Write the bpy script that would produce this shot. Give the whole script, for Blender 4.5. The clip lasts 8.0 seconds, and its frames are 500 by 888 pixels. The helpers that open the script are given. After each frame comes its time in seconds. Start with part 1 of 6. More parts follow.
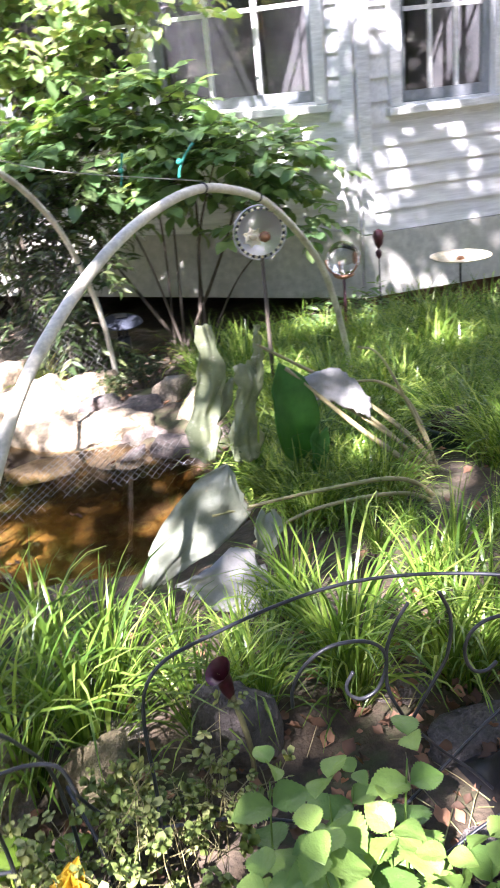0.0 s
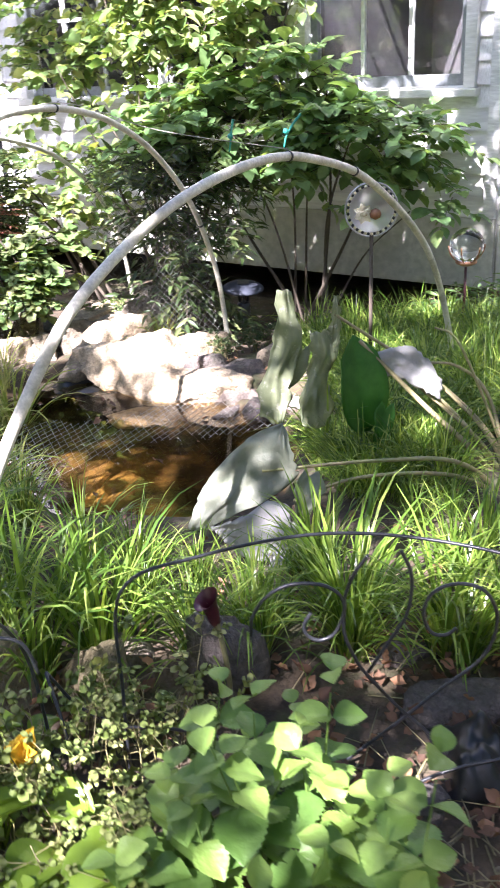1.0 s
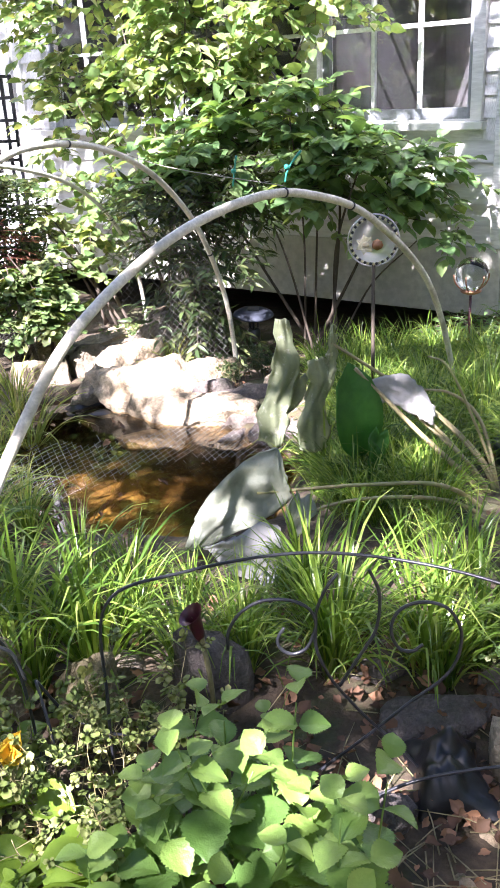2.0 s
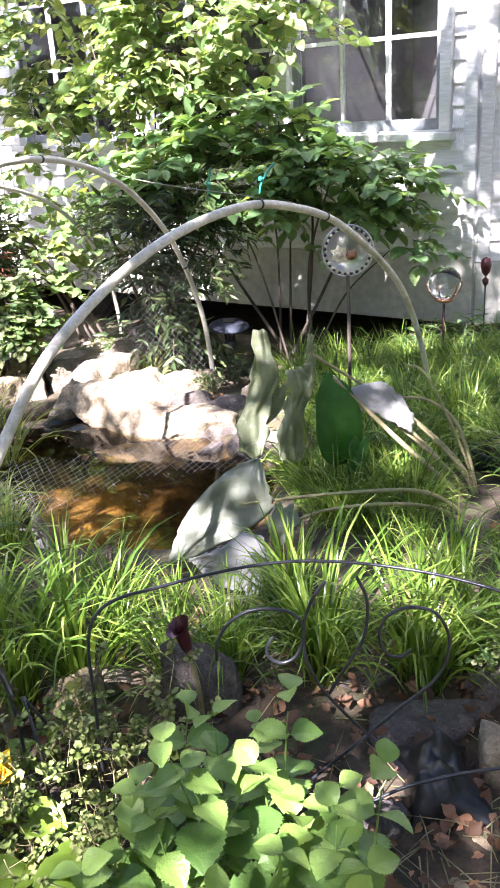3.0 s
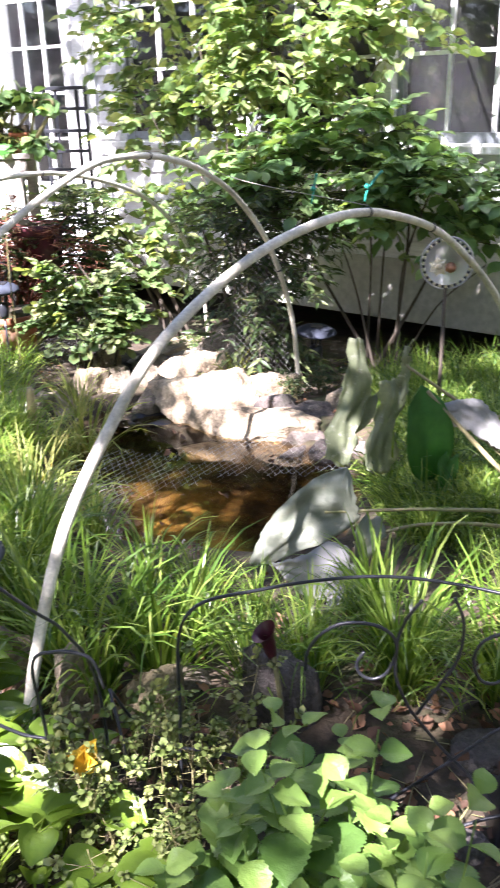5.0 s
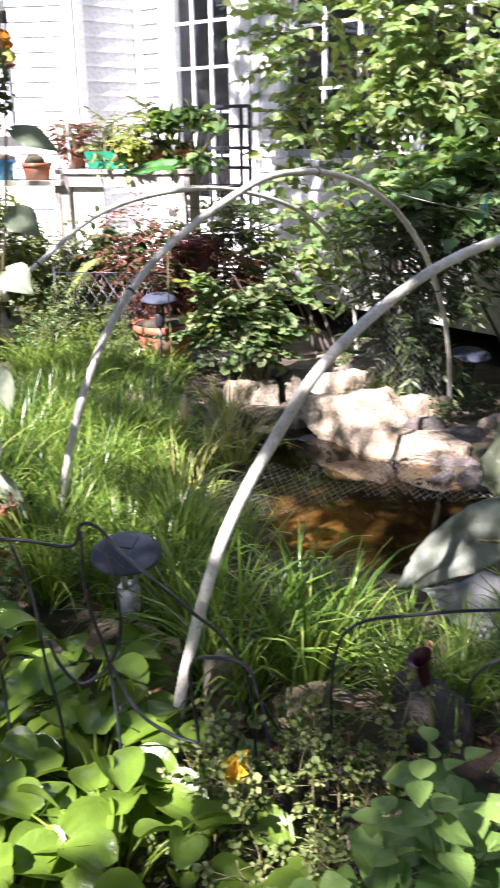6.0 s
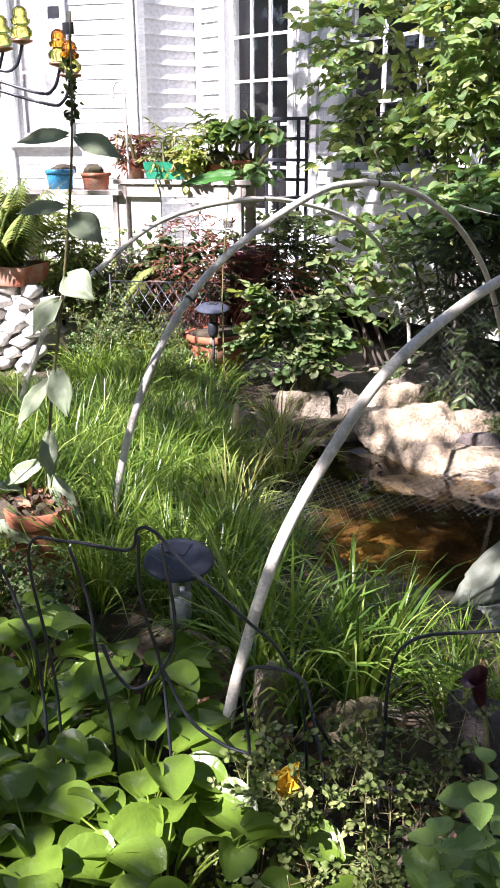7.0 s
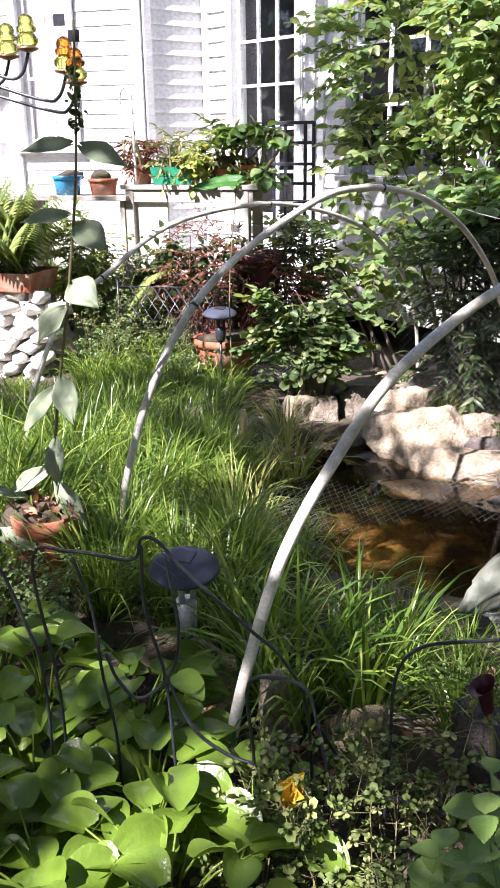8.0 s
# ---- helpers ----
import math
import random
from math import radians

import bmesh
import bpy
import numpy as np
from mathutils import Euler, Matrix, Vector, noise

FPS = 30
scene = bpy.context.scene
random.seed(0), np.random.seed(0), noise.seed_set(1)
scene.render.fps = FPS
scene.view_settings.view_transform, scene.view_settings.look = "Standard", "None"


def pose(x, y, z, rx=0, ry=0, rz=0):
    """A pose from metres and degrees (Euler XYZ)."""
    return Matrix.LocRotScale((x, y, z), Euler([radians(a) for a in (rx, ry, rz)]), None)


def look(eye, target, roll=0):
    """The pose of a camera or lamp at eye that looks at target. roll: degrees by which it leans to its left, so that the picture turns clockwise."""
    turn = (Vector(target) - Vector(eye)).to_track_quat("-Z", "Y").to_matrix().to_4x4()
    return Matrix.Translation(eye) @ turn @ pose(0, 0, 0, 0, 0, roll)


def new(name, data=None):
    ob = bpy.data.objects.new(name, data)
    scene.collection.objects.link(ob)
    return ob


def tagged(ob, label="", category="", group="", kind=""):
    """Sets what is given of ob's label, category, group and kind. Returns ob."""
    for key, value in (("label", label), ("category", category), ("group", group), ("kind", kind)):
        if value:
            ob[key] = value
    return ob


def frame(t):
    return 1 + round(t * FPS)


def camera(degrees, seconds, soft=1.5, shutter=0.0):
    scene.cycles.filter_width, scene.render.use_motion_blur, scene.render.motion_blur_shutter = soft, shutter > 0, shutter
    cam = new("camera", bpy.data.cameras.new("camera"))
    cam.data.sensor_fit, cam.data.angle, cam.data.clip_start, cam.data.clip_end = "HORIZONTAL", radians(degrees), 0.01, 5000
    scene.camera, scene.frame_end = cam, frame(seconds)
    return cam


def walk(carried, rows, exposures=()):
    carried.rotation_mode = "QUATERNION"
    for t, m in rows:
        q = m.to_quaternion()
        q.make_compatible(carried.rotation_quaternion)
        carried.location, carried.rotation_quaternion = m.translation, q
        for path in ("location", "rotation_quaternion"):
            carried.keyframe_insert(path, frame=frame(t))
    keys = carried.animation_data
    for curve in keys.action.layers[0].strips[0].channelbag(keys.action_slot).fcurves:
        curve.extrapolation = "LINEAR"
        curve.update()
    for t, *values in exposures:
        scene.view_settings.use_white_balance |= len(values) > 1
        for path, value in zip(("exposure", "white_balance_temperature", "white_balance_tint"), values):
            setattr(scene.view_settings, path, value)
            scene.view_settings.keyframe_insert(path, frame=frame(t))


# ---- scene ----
cam = camera(32.1, 8.0, soft=1.6, shutter=0.5)
PATH = [
    (0.0, -0.298, 0.237, 1.248, 66.32, 5.59, -12.64),
    (0.5, -0.224, 0.178, 1.261, 65.78, 3.21, -6.61),
    (1.0, -0.055, 0.089, 1.212, 66.02, 2.79, -0.60),
    (1.5, 0.032, 0.014, 1.237, 66.87, 2.78, 1.07),
    (2.8, 0.008, 0.001, 1.251, 68.17, 3.20, -0.20),
    (3.0, 0.008, 0.000, 1.246, 68.27, 3.38, -0.97),
    (3.5, -0.000, 0.000, 1.250, 68.36, 3.48, -1.38),
    (4.0, -0.008, 0.010, 1.242, 68.42, 3.08, -0.96),
    (4.2, -0.011, 0.008, 1.244, 68.53, 3.07, -0.62),
    (5.3, -0.074, 0.017, 1.252, 68.77, 0.90, 7.02),
    (5.5, -0.081, 0.026, 1.240, 69.11, 1.16, 8.51),
    (6.0, -0.128, 0.015, 1.239, 70.01, 0.71, 14.06),
    (6.5, -0.156, 0.008, 1.231, 70.65, 0.32, 16.80),
    (7.0, -0.153, 0.017, 1.229, 70.83, 0.27, 17.42),
    (7.5, -0.144, 0.025, 1.231, 70.74, 0.81, 17.78),
    (8.0, -0.144, 0.027, 1.237, 71.03, 0.73, 17.95),
]
walk(cam, [(t, pose(*p)) for t, *p in PATH], exposures=[(t, s, 5950, 27) for t, s in ((0.0, 3.32), (0.7, 3.2), (4.2, 3.18), (5.5, 2.67), (6.5, 2.08), (8.0, 2.0))])

# ---- light: a high sun from behind, through a tree's crown ----
SUN = Vector((-0.34, -0.60, 0.72)).normalized()
world = bpy.data.worlds.new("sky")
scene.world = world
world.use_nodes = True
sky = world.node_tree.nodes.new("ShaderNodeTexSky")
sky.sky_type, sky.sun_disc = "NISHITA", False
sky.sun_elevation, sky.sun_rotation = math.asin(SUN.z), math.atan2(SUN.x, SUN.y)
world.node_tree.nodes["Background"].inputs["Strength"].default_value = 0.05
world.node_tree.links.new(sky.outputs["Color"], world.node_tree.nodes["Background"].inputs["Color"])
sun = new("sun", bpy.data.lights.new("sun", "SUN"))
sun.data.energy, sun.data.angle, sun.data.color = 5.0, radians(0.53), (1.0, 0.95, 0.86)
sun.matrix_world = look(SUN * 30, (0, 0, 0))


# ---- materials ----
def nodes_of(name):
    m = bpy.data.materials.new(name)
    m.use_nodes = True
    return m, m.node_tree.nodes, m.node_tree.links, m.node_tree.nodes["Principled BSDF"]


def ramp(nodes, links, fac, stops):
    r = nodes.new("ShaderNodeValToRGB")
    e = r.color_ramp.elements
    while len(e) < len(stops):
        e.new(0.5)
    for k, (at, col) in zip(e, stops):
        k.position, k.color = at, (*col, 1)
    links.new(fac, r.inputs[0])
    return r.outputs[0]


def noise_of(nodes, links, scale, detail=5.0, rough=0.6, stretch=None):
    tc = nodes.new("ShaderNodeTexCoord")
    out = tc.outputs["Object"]
    if stretch:
        mp = nodes.new("ShaderNodeMapping")
        mp.inputs["Scale"].default_value = stretch
        links.new(out, mp.inputs[0])
        out = mp.outputs[0]
    n = nodes.new("ShaderNodeTexNoise")
    n.inputs["Scale"].default_value, n.inputs["Detail"].default_value, n.inputs["Roughness"].default_value = scale, detail, rough
    links.new(out, n.inputs["Vector"])
    return n.outputs["Fac"]


def mixed(nodes, links, a, b, fac, mode="MIX"):
    m = nodes.new("ShaderNodeMix")
    m.data_type, m.blend_type = "RGBA", mode
    for sock, v in ((m.inputs[0], fac), (m.inputs[6], a), (m.inputs[7], b)):
        if hasattr(v, "is_linked"):
            links.new(v, sock)
        else:
            sock.default_value = v if isinstance(v, float) else (*v, 1)
    return m.outputs[2]


def bump(nodes, links, bsdf, fac, strength, distance):
    b = nodes.new("ShaderNodeBump")
    b.inputs["Strength"].default_value, b.inputs["Distance"].default_value = strength, distance
    links.new(fac, b.inputs["Height"])
    links.new(b.outputs[0], bsdf.inputs["Normal"])


def surface(name, c1, c2, scale=8.0, rough=0.7, relief=0.3, depth=0.004, metal=0.0, stain_or_dapple=None, vary=0.0, stretch=None, fine=9.0):
    """Two colours in a coarse pattern, a finer grain over it, relief, and an optional stain or painted dapple."""
    m, nodes, links, b = nodes_of(name)
    coarse = noise_of(nodes, links, scale, stretch=stretch)
    grain = noise_of(nodes, links, scale * fine, 3.0, stretch=stretch)
    col = ramp(nodes, links, coarse, [(0.32, c1), (0.68, c2)])
    col = mixed(nodes, links, col, ramp(nodes, links, grain, [(0.35, (0.62, 0.62, 0.62)), (0.7, (1.15, 1.15, 1.15))]), 0.6, "MULTIPLY")
    if stain_or_dapple:
        spot = ramp(nodes, links, noise_of(nodes, links, scale * 0.45, 6.0, 0.7), [(0.5, (0, 0, 0)), (0.66, (1, 1, 1))])
        col = mixed(nodes, links, col, stain_or_dapple, spot)
    if vary:
        oi = nodes.new("ShaderNodeObjectInfo")
        col = mixed(nodes, links, col, ramp(nodes, links, oi.outputs["Random"], [(0, (1 - vary,) * 3), (1, (1 + vary,) * 3)]), 1.0, "MULTIPLY")
    links.new(col, b.inputs["Base Color"])
    b.inputs["Roughness"].default_value, b.inputs["Metallic"].default_value = rough, metal
    bump(nodes, links, b, grain if relief < 0.5 else coarse, min(relief, 1.0), depth)
    return m


def foliage(name, c1, c2, c3, rough=0.45, through_light=0.4, spots=None, vein=0.0):
    """A leaf: colour drifts from leaf to leaf and over each leaf; some of the light passes through it."""
    m, nodes, links, b = nodes_of(name)
    geo = nodes.new("ShaderNodeNewGeometry")
    col = ramp(nodes, links, geo.outputs["Random Per Island"], [(0.0, c1), (0.55, c2), (1.0, c3)])
    blot = noise_of(nodes, links, 22.0, 4.0)
    col = mixed(nodes, links, col, ramp(nodes, links, blot, [(0.3, (0.65, 0.7, 0.6)), (0.7, (1.2, 1.15, 1.1))]), 0.7, "MULTIPLY")
    if spots:
        worn = ramp(nodes, links, noise_of(nodes, links, 31.0, 6.0, 0.7), [(0.58, (0, 0, 0)), (0.68, (1, 1, 1))])
        col = mixed(nodes, links, col, spots, worn)
    links.new(col, b.inputs["Base Color"])
    b.inputs["Roughness"].default_value = rough
    b.inputs["Specular IOR Level"].default_value = 0.4
    bump(nodes, links, b, noise_of(nodes, links, 90.0, 3.0), 0.25 + vein, 0.003)
    t = nodes.new("ShaderNodeBsdfTranslucent")
    links.new(mixed(nodes, links, col, (1.25, 1.2, 0.5), 1.0, "MULTIPLY"), t.inputs["Color"])
    mix = nodes.new("ShaderNodeMixShader")
    mix.inputs[0].default_value = through_light
    links.new(b.outputs[0], mix.inputs[1])
    links.new(t.outputs[0], mix.inputs[2])
    links.new(mix.outputs[0], nodes["Material Output"].inputs["Surface"])
    return m


def glass(name, col, rough=0.02, ior=1.45):
    m, nodes, links, b = nodes_of(name)
    b.inputs["Base Color"].default_value = (*col, 1)
    b.inputs["Transmission Weight"].default_value, b.inputs["Roughness"].default_value, b.inputs["IOR"].default_value = 1.0, rough, ior
    bump(nodes, links, b, noise_of(nodes, links, 6.0, 2.0), 0.08, 0.01)
    return m


def rock(name, c1, c2, c3):
    m, nodes, links, b = nodes_of(name)
    col = ramp(nodes, links, noise_of(nodes, links, 9.0, 8.0, 0.7), [(0.30, c3), (0.45, c1), (0.68, c2)])
    col = mixed(nodes, links, col, ramp(nodes, links, noise_of(nodes, links, 60.0, 4.0, 0.7), [(0.35, (0.5, 0.5, 0.48)), (0.65, (1.2, 1.18, 1.15))]), 0.7, "MULTIPLY")
    oi = nodes.new("ShaderNodeObjectInfo")
    col = mixed(nodes, links, col, ramp(nodes, links, oi.outputs["Random"], [(0, (0.7, 0.7, 0.72)), (1, (1.2, 1.17, 1.12))]), 1.0, "MULTIPLY")
    crack = nodes.new("ShaderNodeTexVoronoi")
    crack.feature = "DISTANCE_TO_EDGE"
    crack.inputs["Scale"].default_value = 3.2
    tc = nodes.new("ShaderNodeTexCoord")
    wob = nodes.new("ShaderNodeTexNoise")
    wob.inputs["Scale"].default_value = 4.0
    links.new(tc.outputs["Object"], wob.inputs["Vector"])
    links.new(mixed(nodes, links, tc.outputs["Object"], wob.outputs["Color"], 0.14), crack.inputs["Vector"])
    line = ramp(nodes, links, crack.outputs["Distance"], [(0.0, (0.3, 0.26, 0.2)), (0.016, (1, 1, 1))])
    col = mixed(nodes, links, col, line, 0.12, "MULTIPLY")
    links.new(col, b.inputs["Base Color"])
    b.inputs["Roughness"].default_value = 0.88
    add = nodes.new("ShaderNodeMath")
    add.operation = "ADD"
    links.new(noise_of(nodes, links, 8.0, 8.0, 0.62, (1, 1, 1.4)), add.inputs[0])
    links.new(noise_of(nodes, links, 70.0, 4.0, 0.6), add.inputs[1])
    cut = nodes.new("ShaderNodeMath")
    cut.operation = "MULTIPLY"
    links.new(add.outputs[0], cut.inputs[0])
    cut.inputs[1].default_value = 1.0
    bump(nodes, links, b, cut.outputs[0], 0.9, 0.02)
    return m


WHITE = surface("white_paint", (0.72, 0.73, 0.74), (0.80, 0.80, 0.79), 3.0, 0.5, 0.2, 0.001, stain_or_dapple=(0.62, 0.63, 0.58), stretch=(0.5, 3, 3))
BOARD = surface("clapboard_paint", (0.70, 0.71, 0.72), (0.79, 0.79, 0.78), 4.0, 0.55, 0.08, 0.001, vary=0.05, stretch=(0.5, 1.2, 1.2))
SKIRT = surface("skirt_paint", (0.50, 0.50, 0.45), (0.58, 0.57, 0.51), 2.5, 0.6, 0.2, 0.002, stain_or_dapple=(0.42, 0.42, 0.36))
SASH = surface("grey_sash", (0.20, 0.225, 0.24), (0.27, 0.29, 0.31), 4.0, 0.5, 0.2, 0.001)
MUNTIN = surface("muntin_paint", (0.66, 0.67, 0.66), (0.74, 0.74, 0.72), 5.0, 0.5, 0.2, 0.001)
LINEN = surface("pale_linen", (0.60, 0.58, 0.62), (0.74, 0.70, 0.72), 7.0, 0.9, 0.3, 0.002)
# dark tone stands in for the missing light inside the rooms
ROOM = surface("room_painted_dim", (0.05, 0.05, 0.058), (0.10, 0.095, 0.105), 1.2, 0.9, 0.1)
FOUND = surface("brown_foundation", (0.12, 0.065, 0.035), (0.20, 0.11, 0.06), 6.0, 0.85, 0.6, 0.01)
SOIL = surface("soil_and_litter", (0.035, 0.026, 0.018), (0.10, 0.072, 0.045), 12.0, 0.95, 0.8, 0.03, stain_or_dapple=(0.05, 0.06, 0.022))
# the blotches are lichen and, in part, dappled shade painted on the pipe
PVC = surface("weathered_dappled_pvc", (0.58, 0.54, 0.44), (0.79, 0.76, 0.66), 16.0, 0.45, 0.3, 0.001, stain_or_dapple=(0.36, 0.35, 0.28))
STONE = rock("pond_stone", (0.26, 0.22, 0.165), (0.41, 0.355, 0.28), (0.13, 0.12, 0.08))
PALE_STONE = rock("pale_stone", (0.35, 0.285, 0.20), (0.53, 0.455, 0.345), (0.17, 0.12, 0.08))
GREY_STONE = rock("grey_boulder", (0.125, 0.108, 0.10), (0.24, 0.195, 0.175), (0.07, 0.075, 0.05))
MOSSY_STONE = rock("mossy_stone", (0.16, 0.135, 0.08), (0.27, 0.22, 0.14), (0.07, 0.085, 0.03))
# silt colours, their dark and ochre contrast raised to paint in sun dapples
PEBBLES = surface("pond_bed", (0.006, 0.004, 0.003), (0.065, 0.036, 0.010), 2.6, 0.8, 0.9, 0.03, stain_or_dapple=(0.21, 0.125, 0.024))
LINER_AND_HOLLOW = surface("black_liner_and_hollow", (0.006, 0.006, 0.008), (0.015, 0.015, 0.019), 9.0, 0.38, 0.5, 0.006)
WIRE = surface("black_wire", (0.012, 0.014, 0.02), (0.035, 0.037, 0.045), 20.0, 0.35, 0.2, 0.0006)
TERRA = surface("terracotta", (0.28, 0.085, 0.04), (0.42, 0.15, 0.075), 9.0, 0.8, 0.3, 0.002, stain_or_dapple=(0.42, 0.28, 0.20))
BARK = surface("bark", (0.055, 0.045, 0.035), (0.13, 0.105, 0.08), 12.0, 0.9, 0.8, 0.01, stretch=(3, 3, 0.5))
STEM = surface("green_brown_stem", (0.14, 0.12, 0.05), (0.24, 0.22, 0.09), 12.0, 0.6, 0.3, 0.001)
TARO_STEM = surface("withered_stem", (0.22, 0.195, 0.095), (0.37, 0.31, 0.16), 10.0, 0.55, 0.4, 0.002, stain_or_dapple=(0.22, 0.25, 0.09))
# pale tone paints the sun's glint on strands that are black themselves
NET_GLINT = surface("glinting_netting", (0.26, 0.26, 0.26), (0.46, 0.46, 0.44), 30.0, 0.3, 0.1, 0.0003)
NET_DARK = surface("dull_black_netting", (0.03, 0.03, 0.028), (0.08, 0.08, 0.075), 30.0, 0.5, 0.1, 0.0003)
SOLAR_TOP = surface("slate_blue_plastic", (0.03, 0.037, 0.06), (0.05, 0.06, 0.085), 12.0, 0.75, 0.2, 0.001)
SOLAR_LEG = surface("silver_plastic", (0.45, 0.46, 0.50), (0.62, 0.62, 0.65), 12.0, 0.35, 0.2, 0.001, metal=0.4)
BENCH = surface("weathered_bench_wood", (0.30, 0.27, 0.24), (0.46, 0.42, 0.37), 5.0, 0.8, 0.5, 0.003, stretch=(1, 6, 6))
BENCH_WHITE = surface("chalky_white_board", (0.66, 0.63, 0.58), (0.78, 0.75, 0.70), 5.0, 0.8, 0.4, 0.003)
GREEN_BOX = surface("green_enamel", (0.015, 0.20, 0.11), (0.03, 0.32, 0.19), 6.0, 0.35, 0.2, 0.001)
TEAL = surface("teal_plastic", (0.02, 0.26, 0.20), (0.04, 0.40, 0.31), 20.0, 0.4, 0.2, 0.001)
GREEN_TUB = surface("dark_green_plastic", (0.006, 0.022, 0.020), (0.012, 0.036, 0.032), 8.0, 0.45, 0.2, 0.001)
BLUE_POT = surface("blue_glaze", (0.03, 0.20, 0.42), (0.06, 0.32, 0.58), 6.0, 0.25, 0.2, 0.001)
DARK_RED = surface("dark_red_glaze", (0.035, 0.007, 0.012), (0.095, 0.014, 0.026), 20.0, 0.35, 0.2, 0.001)
COPPER = surface("aged_copper", (0.30, 0.14, 0.08), (0.45, 0.24, 0.14), 14.0, 0.4, 0.2, 0.001, metal=0.8)
DISH = surface("yellowed_enamel", (0.62, 0.56, 0.38), (0.76, 0.71, 0.54), 12.0, 0.5, 0.2, 0.001, stain_or_dapple=(0.42, 0.30, 0.14))
PAVING = surface("pale_paving", (0.50, 0.48, 0.44), (0.64, 0.62, 0.57), 5.0, 0.85, 0.5, 0.004, vary=0.12)
PANE = glass("window_pane", (0.9, 0.93, 0.92), 0.01, 1.5)
WATER = glass("tea_brown_water", (0.58, 0.40, 0.16), 0.0, 1.33)
AMBER = glass("amber_glass", (0.85, 0.30, 0.03), 0.05)
LIME = glass("lime_glass", (0.72, 0.70, 0.16), 0.08)
CLEAR = glass("clear_glass", (0.93, 0.95, 0.96), 0.03)
FROST = glass("frosted_glass", (0.9, 0.92, 0.94), 0.35)

GRASS = foliage("grass_blade", (0.052, 0.115, 0.017), (0.16, 0.27, 0.039), (0.40, 0.49, 0.13), 0.28, 0.48)
DRY_GRASS = foliage("striped_sedge_blade", (0.17, 0.25, 0.04), (0.32, 0.38, 0.10), (0.44, 0.40, 0.17), 0.4, 0.4)
SHRUB_A = foliage("yellow_green_shrub_leaf", (0.12, 0.215, 0.08), (0.19, 0.285, 0.115), (0.33, 0.37, 0.18), 0.36, 0.44, spots=(0.20, 0.14, 0.05))
SHRUB_B = foliage("deep_green_shrub_leaf", (0.11, 0.21, 0.085), (0.17, 0.29, 0.12), (0.28, 0.39, 0.17), 0.32, 0.42)
SHRUB_C = foliage("dark_willowy_leaf", (0.03, 0.055, 0.02), (0.055, 0.09, 0.03), (0.15, 0.18, 0.075), 0.42, 0.30)
HOSTA = foliage("hosta_leaf", (0.085, 0.17, 0.022), (0.18, 0.275, 0.035), (0.35, 0.40, 0.055), 0.24, 0.35, vein=0.25)
MINT = foliage("mint_green_leaf", (0.085, 0.175, 0.042), (0.14, 0.245, 0.055), (0.22, 0.33, 0.08), 0.42, 0.34, vein=0.5)
SPRIG = foliage("grey_green_sprig_leaf", (0.11, 0.165, 0.038), (0.19, 0.24, 0.065), (0.32, 0.34, 0.14), 0.6, 0.30)
TARO_GREY = foliage("withered_grey_leaf", (0.19, 0.215, 0.17), (0.25, 0.275, 0.225), (0.32, 0.34, 0.285), 0.45, 0.22, spots=(0.28, 0.28, 0.20), vein=0.5)
TARO_ASH = foliage("papery_ash_leaf", (0.22, 0.22, 0.23), (0.28, 0.28, 0.29), (0.33, 0.33, 0.34), 0.6, 0.2, spots=(0.26, 0.25, 0.22), vein=0.4)
TARO_PALE = foliage("pale_drooping_leaf", (0.22, 0.26, 0.15), (0.28, 0.32, 0.21), (0.36, 0.39, 0.28), 0.45, 0.35, spots=(0.52, 0.52, 0.46))
TARO_GREEN = foliage("fresh_green_leaf", (0.05, 0.17, 0.03), (0.06, 0.20, 0.035), (0.08, 0.23, 0.04), 0.45, 0.45)
FERN = foliage("fern_frond", (0.12, 0.19, 0.055), (0.22, 0.29, 0.085), (0.37, 0.39, 0.14), 0.5, 0.38)
RED_STEM = foliage("red_stem_leaf", (0.11, 0.035, 0.03), (0.19, 0.065, 0.05), (0.30, 0.17, 0.10), 0.5, 0.3)
LITTER = foliage("fallen_leaf", (0.06, 0.032, 0.02), (0.15, 0.08, 0.05), (0.36, 0.19, 0.11), 0.7, 0.15)
YELLOW = foliage("yellow_petal", (0.65, 0.40, 0.02), (0.78, 0.52, 0.03), (0.80, 0.58, 0.08), 0.5, 0.3, spots=(0.35, 0.12, 0.01))
STALK_LEAF = foliage("grey_stalk_leaf", (0.20, 0.26, 0.16), (0.28, 0.34, 0.22), (0.36, 0.41, 0.28), 0.5, 0.3)
PETAL = foliage("pale_flower_petal", (0.70, 0.66, 0.60), (0.76, 0.74, 0.70), (0.80, 0.80, 0.76), 0.5, 0.3)
CROWN = foliage("tree_leaf", (0.05, 0.10, 0.02), (0.08, 0.13, 0.03), (0.13, 0.18, 0.04), 0.45, 0.3)


